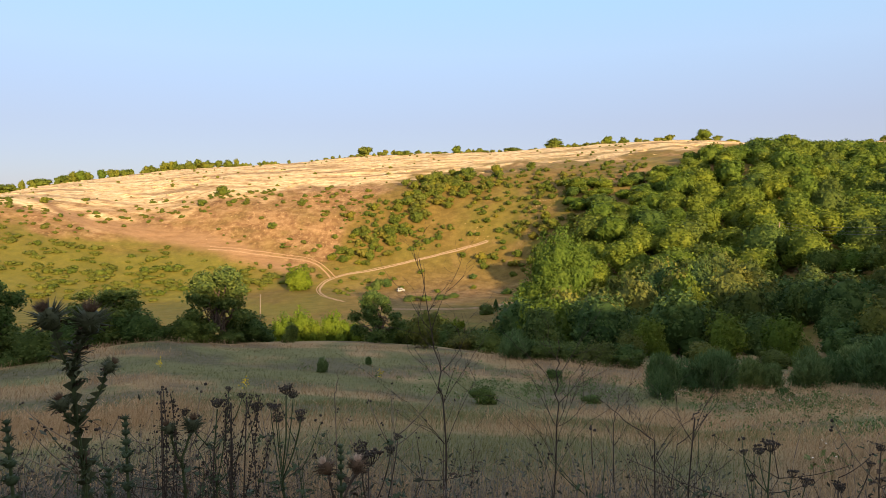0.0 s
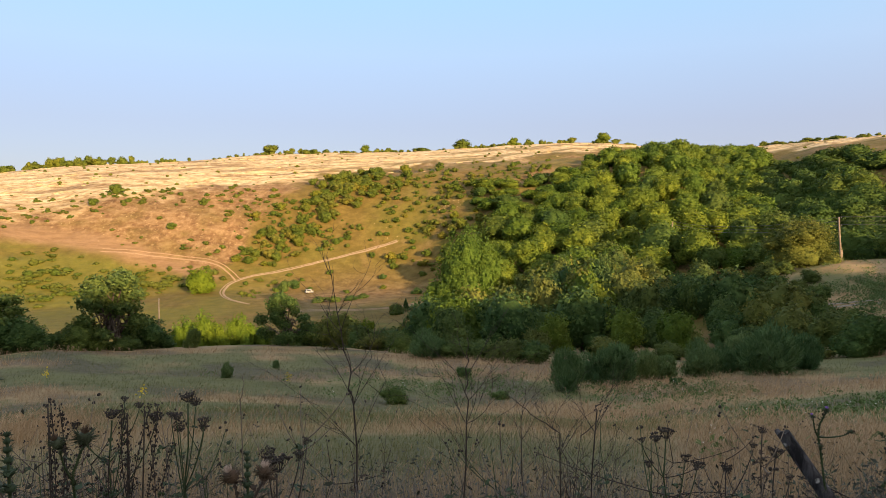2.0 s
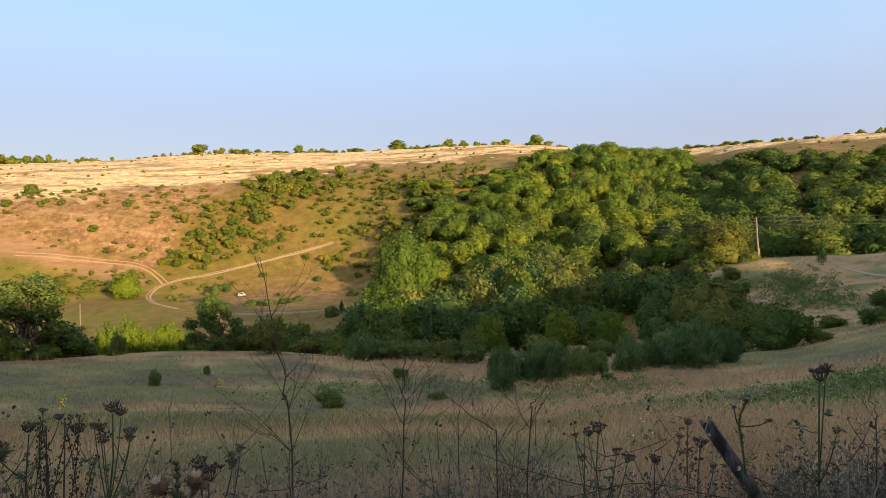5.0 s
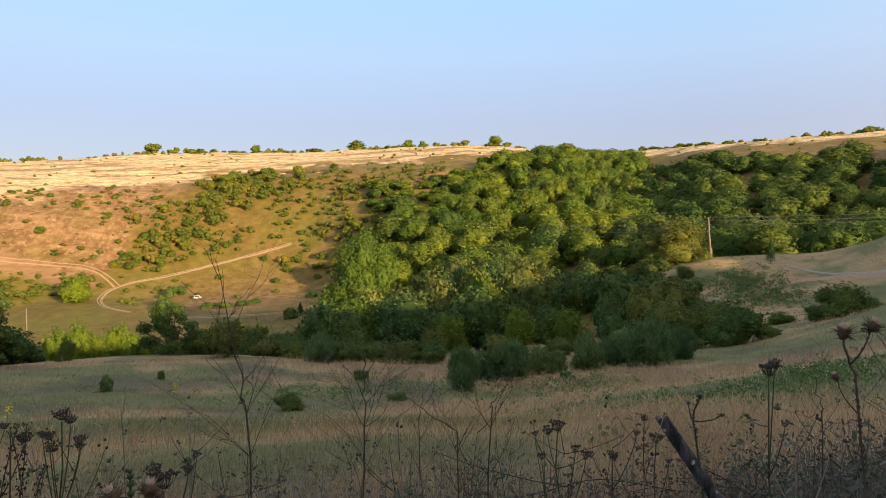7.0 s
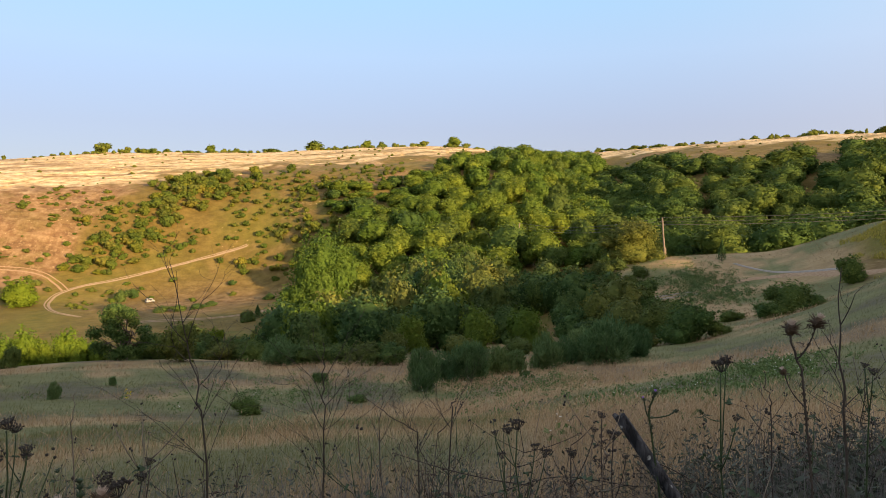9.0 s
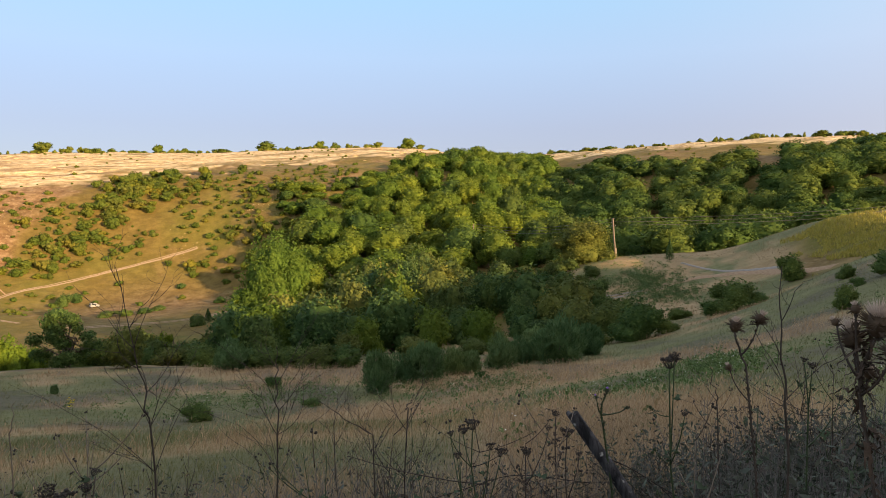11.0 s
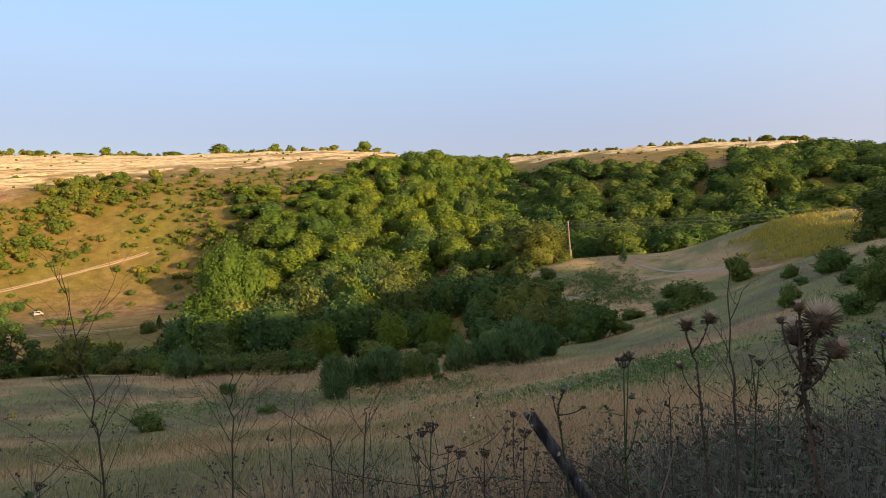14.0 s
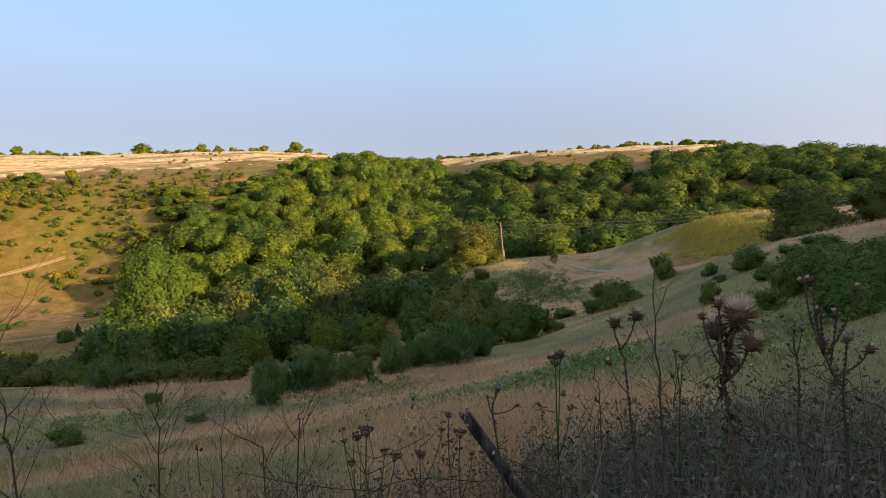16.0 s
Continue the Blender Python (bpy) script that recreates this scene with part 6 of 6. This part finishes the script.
umbel_plant(35.5, 2.0, ((-0.007, 1.088, 0.045), (0.03, 1.03, 0.02)), "short weed with a cup-shaped brown seed head", 9)
umbel_plant(56.1, 2.0, ((-0.091, 1.251, 0.021), (-0.071, 1.246, 0.027), (-0.005, 1.147, 0.021)), "leafy weed with small brown heads", 10, True)
dock(-24.7, 1.7, (0.031, 1.284), "brown dock stalk thick with dry seeds", 1)
dock(-20.0, 1.8, (0.055, 1.225), "brown dock stalk thick with dry seeds", 2)
dock(-19.8, 1.8, (0.088, 1.233), "leaning brown dock stalk with dry seeds", 3)
for i, (b, d, tip) in enumerate(((-26.6, 1.5, (0.007, 1.263)), (-29.5, 1.6, (0.008, 1.193)), (-32.5, 1.4, (-0.042, 1.299)), (-9.3, 1.6, (0.004, 1.141)), (-27.9, 1.7, (0.006, 1.11)))):
    spike_weed(b, d, tip, "upright grey-green herb with woolly whorls", i)
bare_weed(0.6, 2.2, ((-0.02, 1.143), (-0.046, 1.3), (-0.105, 1.657)), "tall bare weed with a thin broken top", 1, 8, 0.0045)
bare_weed(9.5, 2.2, ((0.016, 1.151), (0.019, 1.383)), "tall bare weed with wide curved twigs", 2, 8, 0.0042, None, 0.34)
bare_weed(18.7, 2.0, ((-0.016, 1.085), (-0.182, 1.223)), "bare forked weed leaning aside", 3, 6, 0.0036)
bare_weed(19.9, 2.0, ((0.048, 1.181), (0.07, 1.226)), "bare forked weed with curved twigs", 4, 7, 0.0036)
bare_weed(-9.3, 3.0, ((-0.011, 1.064), (0.007, 1.195)), "single pale dead stalk", 5, 2, 0.0042, STEM_PALE, 0.12)
bare_weed(16.0, 2.4, ((-0.054, 1.048), (-0.036, 1.174)), "bare forked weed with thin twigs", 6, 6, 0.003)
bare_weed(53.3, 2.0, ((-0.027, 1.139), (-0.049, 1.305), (-0.056, 1.52)), "tall thin bare weed with few twigs", 7, 4, 0.0052, None, 0.2)
bare_weed(48.4, 2.4, ((-0.041, 1.086), (-0.067, 1.209)), "thin bare weed with a forked tip", 8, 3, 0.0038, None, 0.14)


def small_weeds():
    """Shorter weeds that crowd the slope in front."""
    kinds = []
    for s in range(9):
        rng2 = np.random.default_rng(300 + s)
        tall = rng2.uniform(0.75, 0.95)
        stem = bend((0, 0, -0.03), (rng2.normal() * 0.08, rng2.normal() * 0.05, tall), 0.1, rng2.normal(size=3), 9)
        a, tw, l, h = Geo(), Geo(), Geo(), Geo()
        a.tube(stem, np.linspace(0.0035, 0.001, 9), 5)
        for k in range(9):
            q = stem[rng2.integers(3, 9)]
            e = q + rng2.normal(size=3) * [0.10, 0.10, 0.03] + [0, 0, 0.11]
            tw.tube(bend(q, e, 0.02, (0, 0, -1), 5), [0.0017, 0.0015, 0.0013, 0.0011, 0.0009], 4)
            for m in range(3):
                h.ball(e + rng2.normal(size=3) * 0.006, rng2.uniform(0.0016, 0.0042), 3, 5, (1, 1, 1), 0.3, rng2)
        for k in range(16):
            q = stem[rng2.integers(1, 8)]
            ang = rng2.uniform(0, 6.28)
            ln = rng2.uniform(0.02, 0.06)
            jagged_leaf(l, q + rng2.normal(size=3) * 0.025, (math.cos(ang), math.sin(ang), rng2.uniform(-0.2, 0.9)), ln, ln * 0.32, rng2)
        kinds.append((a.mesh("stem", (STEM_DRY, STEM_GREEN, STEM_PALE)[s % 3], True), tw.mesh("twig", (STEM_DRY, STEM_GREEN, STEM_PALE)[s % 3], True), l.mesh("foliage", (LEAF_DEAD, LEAF_HERB, LEAF_HERB)[s % 3]), h.mesh("seed_head", SEED_BROWN)))
    for i in range(230):
        b = rng.uniform(-36, -12) if i < 50 else rng.uniform(-36, 69) if i < 140 else rng.uniform(36, 69)
        d = rng.uniform(1.75, 4.6)
        cap = np.interp(b, [-36, -15, 0, 20, 40, 52, 60, 69], [-18.5, -20.5, -21.0, -20.5, -19.0, -15.5, -13.5, -12.5]) + rng.normal() * 1.2
        if 34 < b < 47 and d < 3.5:
            cap -= 7.0
        x, y, z = spot(b, d)
        h = (EYE + d * math.tan(radians(cap)) - z) / 0.9
        if not 0.3 < h < 1.25:
            continue
        k = i % 9
        ob = thing("dry_weed", ("dry brown weed with small round seed heads", "green weed with small brown buds", "pale dead weed with small seed heads")[k % 3], "weed", "weeds in front",
                   at=Matrix.LocRotScale((x, y, z), Euler((rng.normal() * 0.06, rng.normal() * 0.06, rng.uniform(0, 6.28))), (h, h, h)))
        for nm, me in zip(("stem", "twig", "foliage", "seed_head"), kinds[k]):
            tagged(part(nm, me, None, ob), kind="" if nm == "stem" else "stuff")


small_weeds()


def undergrowth():
    """Tangled dead stalks and withered leaves low down in front."""
    g, l = Geo(), Geo()
    n = 4600
    b = np.where(rng.random(n) < 0.42, rng.uniform(-36, 70, n), np.where(rng.random(n) < 0.3, rng.uniform(-38, -22, n), rng.uniform(38, 72, n)))
    d = rng.uniform(1.7, 5.0, n)
    for i in range(n):
        x, y = at(b[i], d[i])
        z = float(height(x, y)[0])
        cap = np.interp(b[i], [-36, -26, 0, 30, 46, 54, 69], [-18.5, -21, -23, -22, -19.5, -16.0, -12.5]) + rng.normal() * 1.0 - (7.0 if 34 < b[i] < 47 and d[i] < 3.5 else 0.0)
        h = min(max(0.12, (EYE + d[i] * math.tan(radians(cap)) - z)), 1.0) * rng.uniform(0.7, 1.0)
        p = np.array([x, y, z - 0.01])
        e = p + [rng.normal() * 0.14 * h, rng.normal() * 0.14 * h, h]
        g.tube(bend(p, e, 0.10, rng.normal(size=3) * [1, 1, 0.2], 5), np.linspace(0.0022, 0.0008, 5), 3, False)
        k = 15 if b[i] > 42 else 8 if b[i] < -24 else 4
        q = p * 0.35 + e * 0.65 + rng.normal(size=(k, 3)) * [0.07, 0.07, 0.13]
        l.leaves(q, rng.normal(size=(k, 3)), rng.uniform(0.015, 0.05), rng, 0.35)
    tagged(new("tangled_stalks", g.mesh("tangled_stalks", TWIG_GREY)), "tangled grey-brown dead stalks in front of the meadow", "undergrowth", kind="stuff")
    tagged(new("withered_foliage", l.mesh("withered_foliage", LEAF_WITHERED)), "small withered leaves among the stalks", "undergrowth", kind="stuff")


undergrowth()

# ---- the fence: a leaning post and sagging wire netting ----


def post_build(nt, bsdf):
    f = noise_fac(nt, 14, 9, (2.5, 2.5, 0.5))
    lichen = ramp(nt, noise_fac(nt, 26, 5), (0.63, (0, 0, 0)), (0.70, (1, 1, 1)))
    col = ramp(nt, f, (0.38, (0.016, 0.015, 0.016)), (0.60, (0.080, 0.076, 0.078)))
    nt.links.new(mix(nt, lichen, col, (0.36, 0.35, 0.32)), bsdf.inputs["Base Color"])
    bump(nt, bsdf, f, 0.9, 0.02)


OLD_WOOD = material("old_grey_wood", post_build, 0.9)
RUST = plain("rusty_netting", (0.045, 0.036, 0.032), 0.8, 0.3, 0.4, 40)


def fence():
    x, y, z = spot(39.0, 3.2)
    ob = thing("wire_fence", "old leaning wooden fence post with sagging rusty netting", "fence", at=pose(x, y, z, 0, 0, -39.0))
    rng2 = np.random.default_rng(77)
    g = Geo()
    n, sides = 12, 11
    line = bend((0.62, 0, -0.25), (-0.185, 0.03, 0.905), 0.02, (1, 0, 0), n)
    ang = np.arange(sides) * 2 * np.pi / sides
    flute = 1 + rng2.uniform(-0.13, 0.13, sides)
    v = []
    for k, p in enumerate(line):
        r = 0.032 * (1.06 - 0.12 * k / n) * flute * (1 + rng2.uniform(-0.04, 0.04, sides))
        v.append(np.stack([p[0] + np.cos(ang) * r, p[1] + np.sin(ang) * r * 0.9, p[2] + np.cos(ang) * r * 0.2 + (rng2.uniform(-0.012, 0.012, sides) if k == n - 1 else 0)], -1))
    i, j = np.meshgrid(np.arange(n - 1), np.arange(sides), indexing="ij")
    q = np.stack([i * sides + j, i * sides + (j + 1) % sides, (i + 1) * sides + (j + 1) % sides, (i + 1) * sides + j], -1).reshape(-1, 4)
    g.add(np.concatenate(v), q)
    g.add(np.concatenate([v[-1], [line[-1] + [0, 0, -0.012]]]), np.stack([np.arange(sides), (np.arange(sides) + 1) % sides, np.full(sides, sides)], -1))
    part("fence_post", g, OLD_WOOD, ob, "cracked grey post with pale lichen", True)
    cell = 0.072
    for side in (-1, 1):
        g = Geo()
        m = 15
        def knot(u, w):
            """A point of the netting: u along it, w up it, in cells."""
            xx = side * (0.02 + u * cell) - 0.10
            sag = 0.56 - 0.016 * u + 0.03 * math.sin(u * 0.45 + side) + (0.10 if side > 0 else 0.0) * math.exp(-u / 6)
            zz = sag - w * cell * (1.0 + 0.05 * math.sin(u * 0.9))
            return np.array([xx + 0.012 * math.sin(w * 1.3 + u), 0.09 + 0.05 * math.sin(u * 0.35 + w * 0.4), zz])
        for u in range(m):
            for s in (1, -1):
                pts = [knot(u + s * 0.5 * (1 if w % 2 else -1) * 0.98, w * 0.5) for w in range(0, 13)]
                g.tube(pts, 0.0019, 3, False)
        g.tube([knot(u, 0) for u in np.linspace(-0.5, m, 40)], 0.0024, 4)
        part("netting", g, RUST, ob, "rusty diamond wire netting")


fence()
